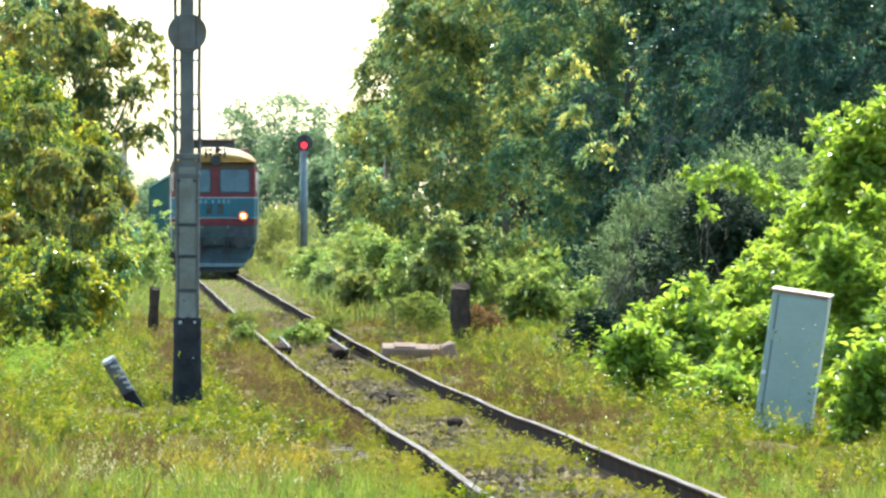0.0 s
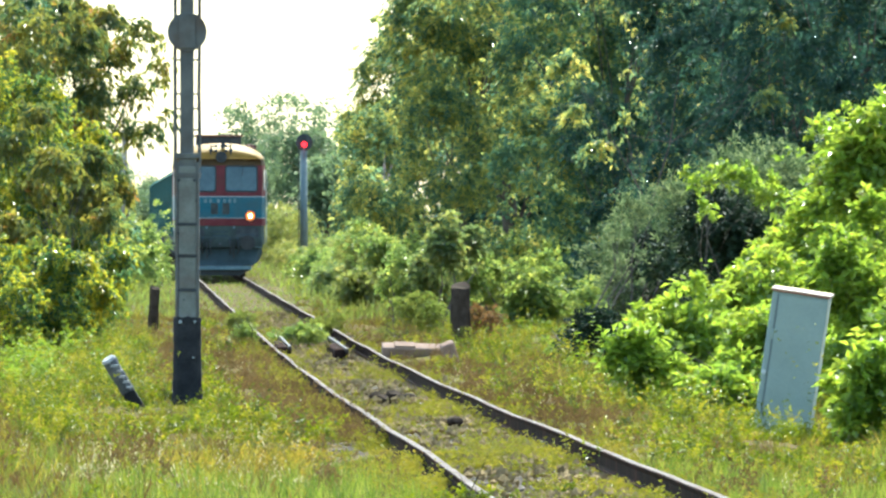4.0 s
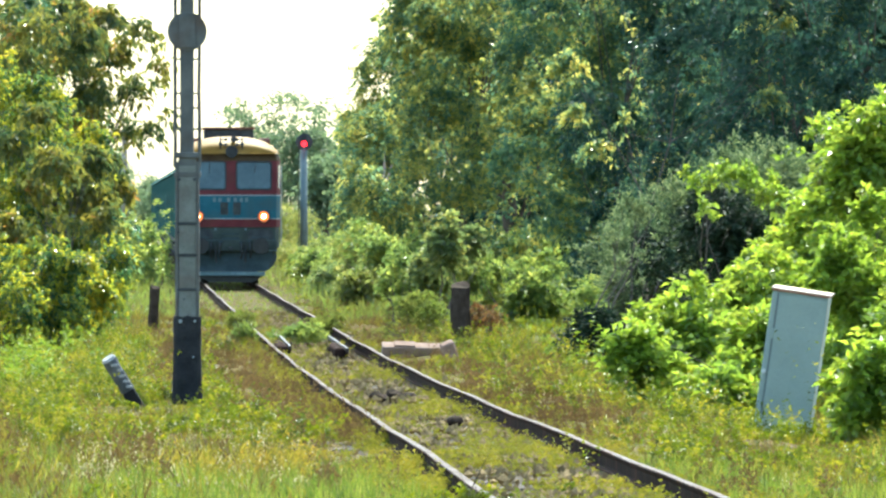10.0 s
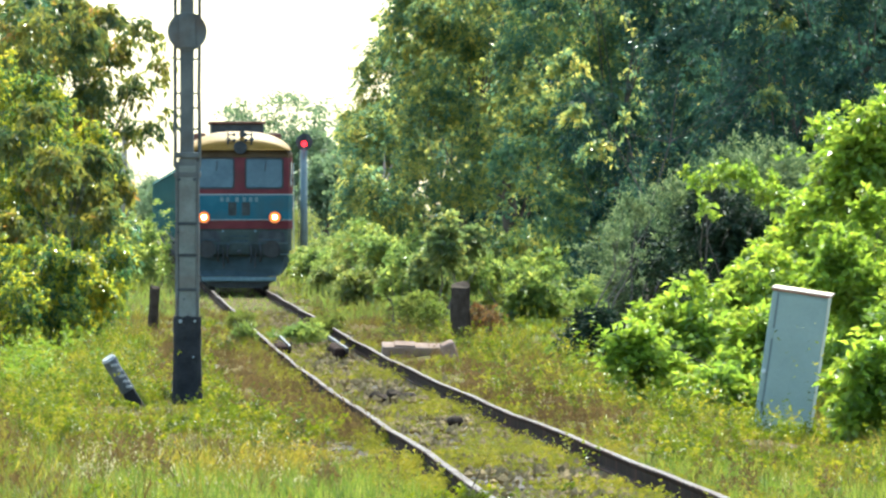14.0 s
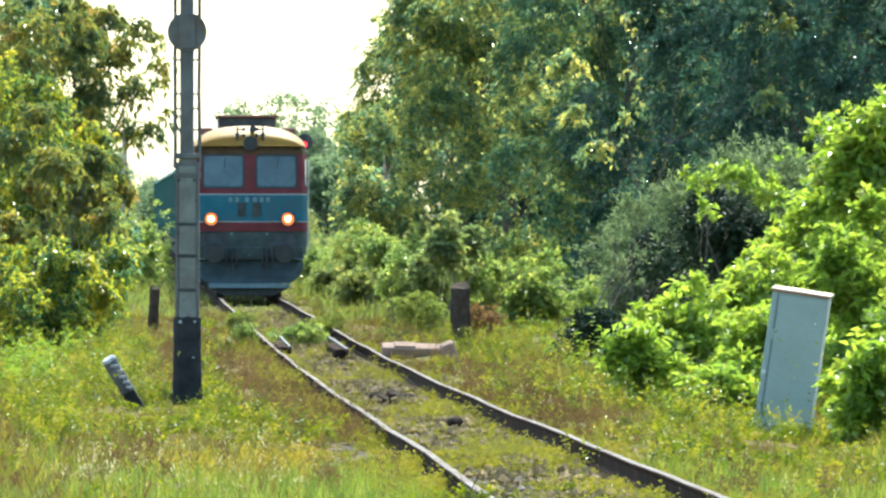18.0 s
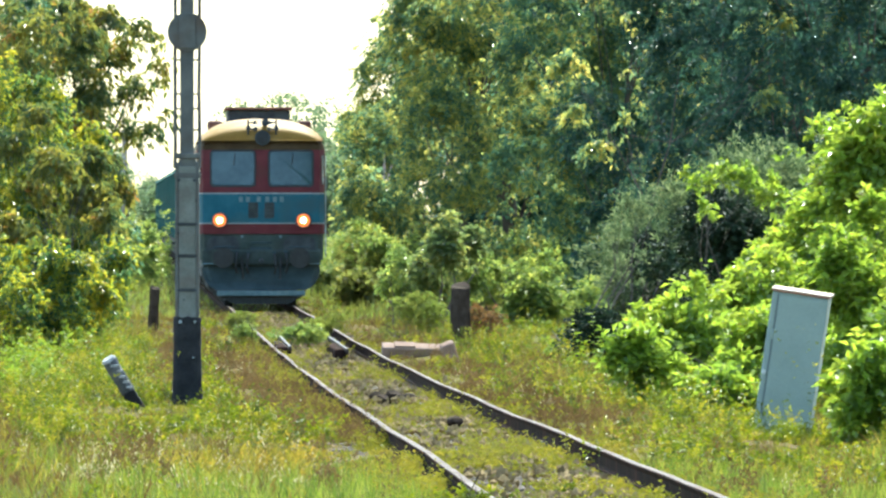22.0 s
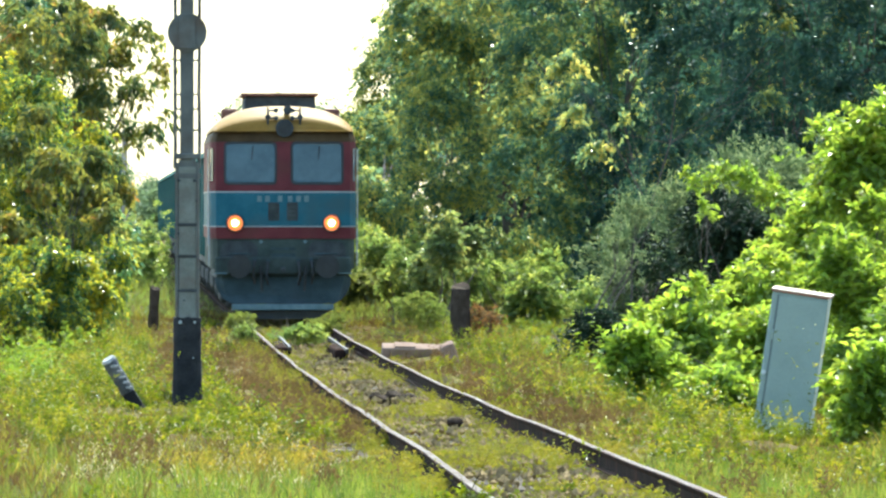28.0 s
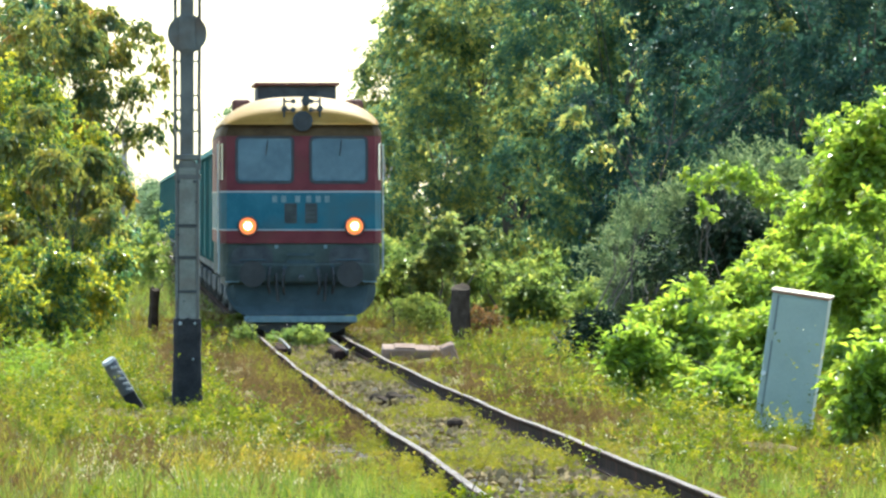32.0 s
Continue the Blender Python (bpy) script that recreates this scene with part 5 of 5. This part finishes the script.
def build_loco():
    lo = thing("locomotive", pose(0, 0, 0), "blue and red diesel locomotive with ochre roof and lit headlights", "locomotive")
    band("lower_body", 1.06, 1.655, M["loco_green"], lo, "grimy dark green lower body", 0.03)
    band("red_stripe", 1.66, 1.885, M["loco_red"], lo, "faded red stripe")
    band("lower_trim", 1.890, 1.914, M["cream"], lo, "thin cream line", -0.006)
    band("blue_band", 1.916, 2.572, M["loco_blue"], lo, "dusty blue band")
    band("upper_trim", 2.574, 2.602, M["cream"], lo, "thin cream line", -0.006)
    band("shaded_brow", 3.592, 3.795, M["shaded_brow"], lo, "brow over the windscreens, dark brown for the roof's shadow", -0.004, 4, 0.075)
    band("cab", 2.607, 3.59, M["loco_red"], lo, "red window band", 0.0, 4)
    # roof: a dome at each end, ribs of the same arch between
    bm = bmesh.new()
    rows = []
    ny = 40
    for k in range(ny + 1):
        u = k / ny
        y = 0.10 + (LOCO_LEN - 0.2) * (0.5 - 0.5 * math.cos(math.pi * u))
        e = min(y - 0.10, LOCO_LEN - 0.10 - y)
        f = min(1.0, max(0.0, e / 1.6))
        rise = 0.12 + 0.88 * max(0.0, 1 - (1 - f) ** 2.6) ** 0.42
        half = 1.34 + 0.085 * min(1.0, e / 0.45)
        row = []
        for i in range(25):
            a = -1 + 2 * i / 24
            x = half * math.sin(a * math.pi / 2)
            h = max(0.0, 1 - (abs(x) / half) ** 2.7)
            row.append(bm.verts.new((x, y, 3.795 + 0.515 * rise * h ** 0.68)))
        rows.append(row)
    for a, b in zip(rows, rows[1:]):
        for i in range(24):
            bm.faces.new((a[i], a[i + 1], b[i + 1], b[i]))
    bm.faces.new(rows[0])
    bm.faces.new(rows[-1])
    part("roof", bm, M["loco_roof"], lo, "sun-bleached ochre domed roof", True)
    # windscreens
    for cx in (-0.65, 0.68):
        bm = bmesh.new()
        on_front(bm, cx, 3.16, 1.06, 0.86, 0.10, 0.014, 0.02)
        fr = part("windscreen_frame", bm, M["rubber"], lo, "black rubber frame")
        bm = bmesh.new()
        on_front(bm, cx, 3.16, 0.96, 0.76, 0.08, 0.022, 0.012)
        part("windscreen", bm, M["glass"], fr, "reflecting grey-blue windscreen")
        bm = bmesh.new()
        rod(bm, (cx + 0.05, front_y(cx, 3.5) - 0.045, 3.5), (cx + 0.02, front_y(cx, 3.2) - 0.045, 3.24), 0.010, n=6)
        part("wiper", bm, M["rubber"], fr)
    # corner windows of the cab sides
    for sx in (-1, 1):
        bm = bmesh.new()
        box(bm, sx * 1.45, sx * 1.467, 0.62, 1.35, 2.80, 3.50, 0.003) if sx > 0 else box(bm, -1.467, -1.45, 0.62, 1.35, 2.80, 3.50, 0.003)
        part("side_window", bm, M["glass"], lo)
        bm = bmesh.new()
        rod(bm, (sx * 1.487, 0.50, 1.5), (sx * 1.487, 0.50, 3.45), 0.013, n=8)
        part("handrail", bm, M["white_paint"], lo, "pale handrail")
    # Only the right pane takes the glass with painted glare.
    for sx, mat in ((-1, M["glass"]), (1, M["corner_glass_lit"])):
        bm = bmesh.new()
        pts = [(1.385, 0.12), (1.415, 0.21), (1.432, 0.30)]
        lo_row = [bm.verts.new((sx * (px + 0.008), front_y(1.3, 2.80) + dy - 0.004, 2.80)) for px, dy in pts]
        hi_row = [bm.verts.new((sx * (px + 0.008), front_y(1.3, 3.46) + dy - 0.004, 3.46)) for px, dy in pts]
        for k in range(2):
            bm.faces.new((lo_row[k], lo_row[k + 1], hi_row[k + 1], hi_row[k]))
        r = bmesh.ops.extrude_face_region(bm, geom=bm.faces[:])
        bmesh.ops.translate(bm, verts=[v for v in r["geom"] if isinstance(v, bmesh.types.BMVert)], vec=(sx * 0.006, -0.006, 0))
        part("corner_window", bm, mat, lo, "narrow curved corner window")
        bm = bmesh.new()
        rod(bm, (sx * 1.475, 0.16, 1.12), (sx * 1.475, 0.16, 1.86), 0.018, n=8)
        part("grab_rail", bm, M["cream"], lo, "pale grab rail")
    # small vents and plain bars of the lettering
    for cx in (-0.185, 0.185):
        bm = bmesh.new()
        on_front(bm, cx, 2.2, 0.22, 0.36, 0.03, 0.012, 0.02)
        v = part("vent", bm, M["loco_dark"], lo, "dark vent")
        for k in range(4):
            bm = bmesh.new()
            z = 2.08 + k * 0.08
            box(bm, cx - 0.09, cx + 0.09, front_y(cx, z) - 0.024, front_y(cx, z) - 0.013, z, z + 0.02)
            part("louvre", bm, M["loco_green"], v)
    for cx in (-0.47, -0.31, -0.06, 0.14, 0.31, 0.47):
        bm = bmesh.new()
        on_front(bm, cx, 2.455, 0.09, 0.12, 0.01, 0.008, 0.016)
        part("lettering", bm, M["faded"], lo, "plain faded pale bar")
    # headlamps
    for cx in (-0.955, 0.965):
        fy = front_y(cx, 1.97)
        bm = bmesh.new()
        rod(bm, (cx, fy - 0.07, 1.97), (cx, fy + 0.05, 1.97), 0.175, 0.19, 24)
        h = part("headlamp", bm, M["loco_dark"], lo, "round headlamp housing")
        bm = bmesh.new()
        rod(bm, (cx, fy - 0.078, 1.97), (cx, fy - 0.071, 1.97), 0.155, n=24)
        part("reflector", bm, M["glow_ring"], h, "reflector ring made to glow as the lamp's warm halo")
        bm = bmesh.new()
        rod(bm, (cx, fy - 0.086, 1.97), (cx, fy - 0.079, 1.97), 0.092, n=24)
        part("inner_reflector", bm, M["glow_inner"], h, "inner ring made to glow as the lamp's amber halo")
        bm = bmesh.new()
        bmesh.ops.create_uvsphere(bm, u_segments=16, v_segments=10, radius=0.060, matrix=Matrix.Translation((cx, fy - 0.093, 1.97)) @ Matrix.Diagonal((1, 0.4, 1, 1)))
        part("lens", bm, M["lens"], h, "lit headlight", True)
    # unlit lamp on the roof front, horns
    bm = bmesh.new()
    rod(bm, (0.03, 0.03, 3.86), (0.03, 0.80, 3.86), 0.18, n=24)
    tl = part("top_lamp", bm, M["loco_dark"], lo, "unlit round roof lamp")
    bm = bmesh.new()
    rod(bm, (0.03, 0.018, 3.86), (0.03, 0.029, 3.86), 0.14, n=24)
    part("lens", bm, M["rubber"], tl)
    for cx, w in ((-0.30, 0.10), (0.34, 0.10)):
        bm = bmesh.new()
        rod(bm, (cx, 0.12, 3.93), (cx, 0.12, 4.27), 0.02, n=8)
        for z in (4.06, 4.21):
            tip = cx + math.copysign(0.16, -cx)
            rod(bm, (cx, 0.12, z), (tip, 0.12, z), 0.016, n=8)
            rod(bm, (tip, 0.02, z), (tip, 0.30, z), 0.045, 0.02, 10)
        rod(bm, (cx, 0.0, 4.08), (cx, 0.35, 4.08), 0.055, 0.02, 10)
        part("horn", bm, M["loco_dark"], lo, "dark air horn")
    bm = bmesh.new()
    rod(bm, (0.09, 0.10, 4.22), (0.09, 0.55, 4.22), 0.085, 0.04, 14)
    part("horn", bm, M["loco_dark"], lo, "dark air horn")
    # roof gear further back
    bm = bmesh.new()
    # Hood body is dark to paint its front's shadow; the lid stays red-brown.
    box(bm, -0.72, 0.72, 4.5, 9.5, 4.15, 4.54, 0.03)
    hump = part("radiator_hood", bm, M["loco_dark"], lo, "roof radiator hood, near black for the shadow on its front")
    bm = bmesh.new()
    box(bm, -0.78, 0.78, 4.4, 9.6, 4.545, 4.60, 0.012)
    part("hood_lid", bm, M["rust_roof"], hump)
    for sx in (-1, 1):
        bm = bmesh.new()
        box(bm, sx * 1.03 - 0.17, sx * 1.03 + 0.17, 3.6, 4.6, 4.05, 4.28, 0.06)
        part("roof_vent", bm, M["rust_roof"], lo, "red-brown roof vent")
    # buffer beam, buffers, coupling, plough
    bm = bmesh.new()
    box(bm, -1.36, 1.36, -0.02, 0.25, 0.94, 1.30, 0.04)
    beam = part("buffer_beam", bm, M["loco_green"], lo)
    for sx in (-1, 1):
        bm = bmesh.new()
        rod(bm, (sx * 0.875, -0.50, 1.11), (sx * 0.875, -0.02, 1.11), 0.11, n=16)
        bf = part("buffer", bm, M["rubber"], beam)
        bm = bmesh.new()
        rod(bm, (sx * 0.875, -0.55, 1.11), (sx * 0.875, -0.505, 1.11), 0.235, n=28)
        part("buffer_head", bm, M["rubber"], beam, "round black buffer head")
        bm = bmesh.new()
        rod(bm, (sx * 0.45, -0.10, 1.12), (sx * 0.42, -0.16, 0.62), 0.03, n=8)
        part("air_hose", bm, M["rubber"], beam)
        bm = bmesh.new()
        rod(bm, (sx * 1.1, -0.06, 1.36), (sx * 0.62, -0.06, 1.36), 0.016, n=6)
        part("step_rail", bm, M["plough"], lo)
    for sx in (-1, 1):
        # dark plate round the buffer, hose cocks and a step below the lamp
        bm = bmesh.new()
        on_front(bm, sx * 0.875, 1.36, 0.74, 0.50, 0.18, -0.022, 0.012)
        part("buffer_surround", bm, M["loco_dark"], lo, "dark flat plate behind the buffer")
        for cx, z in ((0.30, 1.22), (0.56, 1.24)):
            bm = bmesh.new()
            rod(bm, (sx * cx, -0.10, z), (sx * cx, 0.02, z), 0.045, n=12)
            cock = part("hose_cock", bm, M["plough"], lo, "small grey hose cock")
            bm = bmesh.new()
            pts = [(sx * cx, -0.12, z - 0.02), (sx * (cx + 0.02), -0.20, z - 0.16), (sx * (cx + 0.03), -0.22, z - 0.34), (sx * cx, -0.17, z - 0.48)]
            for p, q in zip(pts, pts[1:]):
                rod(bm, p, q, 0.026, n=8)
            part("brake_hose", bm, M["rubber"], cock, "black brake hose")
        bm = bmesh.new()
        on_front(bm, sx * 0.44, 1.60, 0.07, 0.07, 0.03, -0.012, 0.03)
        part("socket", bm, M["faded"], lo, "small pale socket")
        bm = bmesh.new()
        box(bm, sx * 1.24 - 0.13, sx * 1.24 + 0.13, -0.04, 0.16, 0.955, 0.985, 0.006)
        part("step", bm, M["faded"], lo, "pale worn step edge")
    for z, h in ((1.46, 0.05), (1.33, 0.07)):
        bm = bmesh.new()
        on_front(bm, 0.0, z, 0.5, h, 0.02, 0.0, 0.03)
        part("plate", bm, M["plough"], lo, "small grey plate")
    bm = bmesh.new()
    rod(bm, (0, -0.4, 1.03), (0, 0.0, 1.05), 0.05, n=10)
    part("coupling_hook", bm, M["loco_dark"], beam)
    bm = bmesh.new()
    half = [(0.98, 0.37), (1.08, 0.40), (1.17, 0.46), (1.25, 0.55), (1.31, 0.65), (1.345, 0.76), (1.35, 0.88), (1.31, 0.95), (1.24, 0.965)]
    prof = [(-x, z) for x, z in reversed(half)] + [(-0.5, 0.37), (0.5, 0.37)] + half
    fa = [bm.verts.new((x, -0.20 + 0.45 * (abs(x) / 1.38) ** 4 - 0.08 * (0.96 - z), z)) for x, z in prof]
    ba = [bm.verts.new((v.co.x, v.co.y + 0.05, v.co.z)) for v in fa]
    bm.faces.new(fa)
    bm.faces.new(ba[::-1])
    for i in range(len(fa)):
        j = (i + 1) % len(fa)
        bm.faces.new((fa[i], ba[i], ba[j], fa[j]))
    pl = part("plough", bm, M["plough"], lo, "grey-blue track plough")
    bm = bmesh.new()
    box(bm, -1.02, 1.00, -0.30, -0.18, 0.24, 0.36, 0.015)
    part("plough_edge", bm, M["faded"], pl, "pale lower edge")
    # Added black sheet that fills in the shadow zone below the plough.
    bm = bmesh.new()
    sk = [(-0.98, 0.25), (-0.62, 0.06), (0.62, 0.06), (0.98, 0.25)]
    fa = [bm.verts.new((x, -0.16, z)) for x, z in sk]
    ba = [bm.verts.new((x, -0.12, z)) for x, z in sk]
    bm.faces.new(fa)
    bm.faces.new(ba[::-1])
    for i in range(4):
        bm.faces.new((fa[i], ba[i], ba[(i + 1) % 4], fa[(i + 1) % 4]))
    part("under_shade_sheet", bm, M["rubber"], pl, "black sheet added for the shadow zone under the plough")
    bm = bmesh.new()
    box(bm, -1.30, 1.30, 0.3, LOCO_LEN - 0.3, 0.85, 1.055)
    part("underframe", bm, M["loco_dark"], lo)
    bm = bmesh.new()
    box(bm, -1.2, 1.2, 6.6, 9.8, 0.35, 0.845, 0.08)
    part("fuel_tank", bm, M["loco_dark"], lo)
    wheels = []
    for y0 in (1.3, LOCO_LEN - 5.5):
        for sx in (-1, 1):
            bm = bmesh.new()
            box(bm, sx * 1.0 - 0.06, sx * 1.0 + 0.06, y0 - 0.3, y0 + 4.5, 0.35, 0.84, 0.05)
            part("bogie_frame", bm, M["loco_dark"], lo)
        for k in range(3):
            wheels.append(wheelset(lo, y0 + 0.2 + 1.9 * k, 0.55))
    return lo, wheels


def build_wagon():
    w = thing("wagon", pose(0, 0, 0), "faded teal covered freight wagon behind the locomotive", "wagon", "train wagons")
    L0, L1 = 0.55, 13.6
    bm = bmesh.new()
    box(bm, -1.36, 1.36, L0, L1, 1.22, 3.35, 0.03)
    part("body", bm, M["teal"], w)
    bm = bmesh.new()
    rows = []
    for y in (L0 - 0.05, L1 + 0.05):
        rows.append([bm.verts.new((1.44 * math.sin(a * math.pi / 2), y, 3.35 + 0.45 * math.cos(a * math.pi / 2))) for a in np.linspace(-1, 1, 13)])
    for i in range(12):
        bm.faces.new((rows[0][i], rows[0][i + 1], rows[1][i + 1], rows[1][i]))
    for r in rows:
        bm.faces.new(r)
    bm.faces.new((rows[0][0], rows[1][0], rows[1][-1], rows[0][-1]))
    part("roof", bm, M["teal"], w, "arched roof")
    for k in range(9):
        y = L0 + 0.1 + k * (L1 - L0 - 0.2) / 8
        for sx in (-1, 1):
            bm = bmesh.new()
            box(bm, sx * 1.39 - 0.028, sx * 1.39 + 0.028, y - 0.05, y + 0.05, 1.22, 3.33)
            part("rib", bm, M["teal"], w)
    for sx in (-1, 1):
        bm = bmesh.new()
        box(bm, sx * 1.415 - 0.02, sx * 1.415 + 0.02, 5.6, 8.5, 1.28, 3.28, 0.01)
        part("sliding_door", bm, M["teal"], w)
    bm = bmesh.new()
    box(bm, -1.25, 1.25, 0.35, 13.8, 0.98, 1.218)
    part("underframe", bm, M["loco_dark"], w)
    for y in (2.3, 11.8):
        bm = bmesh.new()
        for sx in (-1, 1):
            box(bm, sx * 1.0 - 0.06, sx * 1.0 + 0.06, y - 1.2, y + 1.2, 0.4, 0.75, 0.04)
        box(bm, -0.95, 0.95, y - 0.2, y + 0.2, 0.5, 0.975)
        bogie = part("bogie", bm, M["loco_dark"], w)
        for dy in (-0.9, 0.9):
            wheelset(bogie, y + dy, 0.46)
    for y0, y1 in ((0.02, 0.35), (13.8, 14.13)):
        for sx in (-1, 1):
            bm = bmesh.new()
            rod(bm, (sx * 0.875, y0, 1.06), (sx * 0.875, y1, 1.06), 0.10, n=12)
            part("buffer", bm, M["loco_dark"], w)
    return w


def build_bird():
    b = thing("bird", pose(-36, 60, 3), "small brown bird with pale underside in fast flight", "bird")
    bm = bmesh.new()
    rows = []
    for x, r in ((-0.10, 0.008), (-0.075, 0.019), (-0.04, 0.028), (0.0, 0.033), (0.04, 0.031), (0.07, 0.025), (0.09, 0.021)):
        rows.append([bm.verts.new((x, r * math.cos(q * math.pi / 6), 0.9 * r * math.sin(q * math.pi / 6))) for q in range(12)])
    for p, q in zip(rows, rows[1:]):
        for k in range(12):
            bm.faces.new((p[k], p[(k + 1) % 12], q[(k + 1) % 12], q[k]))
    bm.faces.new(rows[0])
    bm.faces.new(rows[-1])
    part("body", bm, M["feather_pale"], b, "pale body", True)
    bm = bmesh.new()
    bmesh.ops.create_uvsphere(bm, u_segments=12, v_segments=8, radius=0.024, matrix=Matrix.Translation((0.10, 0, 0.006)) @ Matrix.Diagonal((1.3, 1, 1, 1)))
    rod(bm, (0.125, 0, 0.004), (0.15, 0, 0.0), 0.007, 0.001, 6)
    part("head", bm, M["feather_dark"], b, "brown head", True)
    bm = bmesh.new()
    vs = [bm.verts.new(p) for p in ((-0.07, -0.015, 0.004), (-0.07, 0.015, 0.004), (-0.16, 0.035, 0.0), (-0.15, 0.0, 0.0), (-0.16, -0.035, 0.0))]
    f = bm.faces.new(vs)
    r = bmesh.ops.extrude_face_region(bm, geom=[f])
    bmesh.ops.translate(bm, verts=[v for v in r["geom"] if isinstance(v, bmesh.types.BMVert)], vec=(0, 0, 0.006))
    part("tail", bm, M["feather_dark"], b, "brown tail")
    wings = []
    for sy in (-1, 1):
        bm = bmesh.new()
        vs = [bm.verts.new((x, sy * y, z)) for x, y, z in ((0.06, 0.02, 0.0), (0.055, 0.06, 0.006), (0.015, 0.11, 0.004), (-0.05, 0.16, 0.0), (-0.11, 0.19, -0.004), (-0.065, 0.12, 0.0), (-0.04, 0.07, 0.0), (-0.04, 0.02, 0.0))]
        f = bm.faces.new(vs)
        r = bmesh.ops.extrude_face_region(bm, geom=[f])
        bmesh.ops.translate(bm, verts=[v for v in r["geom"] if isinstance(v, bmesh.types.BMVert)], vec=(0, 0, 0.005))
        wings.append(part("wing", bm, M["feather_dark"], b, "brown pointed wing"))
    return b, wings


locomotive, loco_wheels = build_loco()
first_wagon = build_wagon()
wagons = [first_wagon] + [copy_thing(first_wagon, pose(0, 0, 0)) for _ in range(19)]
bird, bird_wings = build_bird()

# distance of the locomotive's front along the depth, by time
RUN = ((0, 383.0), (4, 362.6), (8, 340.7), (12, 317.8), (16, 294.3), (20, 270.7), (24, 247.4), (28, 224.9), (32, 203.0))
HEADING = math.degrees(math.atan(SLOPE))


def on_line(y):
    return pose(line_x(y), y, float(line_z(y)), 0, 0, HEADING)


def motions():
    walk(locomotive, [(t, on_line(y)) for t, y in RUN])
    for i, w in enumerate(wagons):
        walk(w, [(t, on_line(y + LOCO_LEN + 0.55 + 14.2 * i)) for t, y in RUN])
    times, dist = [t for t, _ in RUN], [RUN[0][1] - y for _, y in RUN]
    n = 260
    for w in loco_wheels:
        at = w.location.copy()
        rows = []
        for k in range(n + 1):
            t = 32.0 * k / n
            a = float(np.interp(t, times, dist)) / 0.55
            rows.append((t, Matrix.Translation(at) @ Matrix.Rotation(a, 4, "X")))
        walk(w, rows)
    walk(bird, [(0, pose(-36.0, 60, 4.2, 0, 2, -2)), (2.5, pose(-6.1, 60, 2.7, 0, 6, -2)), (2.9, pose(-1.35, 60, 2.11, 0, 8, -2)), (3.0, pose(-0.25, 60, 1.94, 0, -10, -2)),
                (3.1, pose(1.0, 60, 1.85, 0, 8, -2)), (3.2, pose(2.27, 60, 1.63, 0, 8, -2)), (3.6, pose(7.2, 60, 1.35, 0, 2, -2)), (6, pose(36, 58, 4, 0, -4, -2)), (32, pose(330, 40, 22, 0, -4, -2))])
    for sy, w in zip((-1, 1), bird_wings):
        beat = [(0, pose(0, 0, 0, sy * 10))]
        for k in range(12):
            beat.append((2.5 + 0.1 * k, pose(0, 0, 0, sy * (-12 if k == 5 else -50 if k % 2 else 22))))
        beat += [(4.5, pose(0, 0, 0, sy * 10)), (32, pose(0, 0, 0, sy * 10))]
        walk(w, beat)


motions()
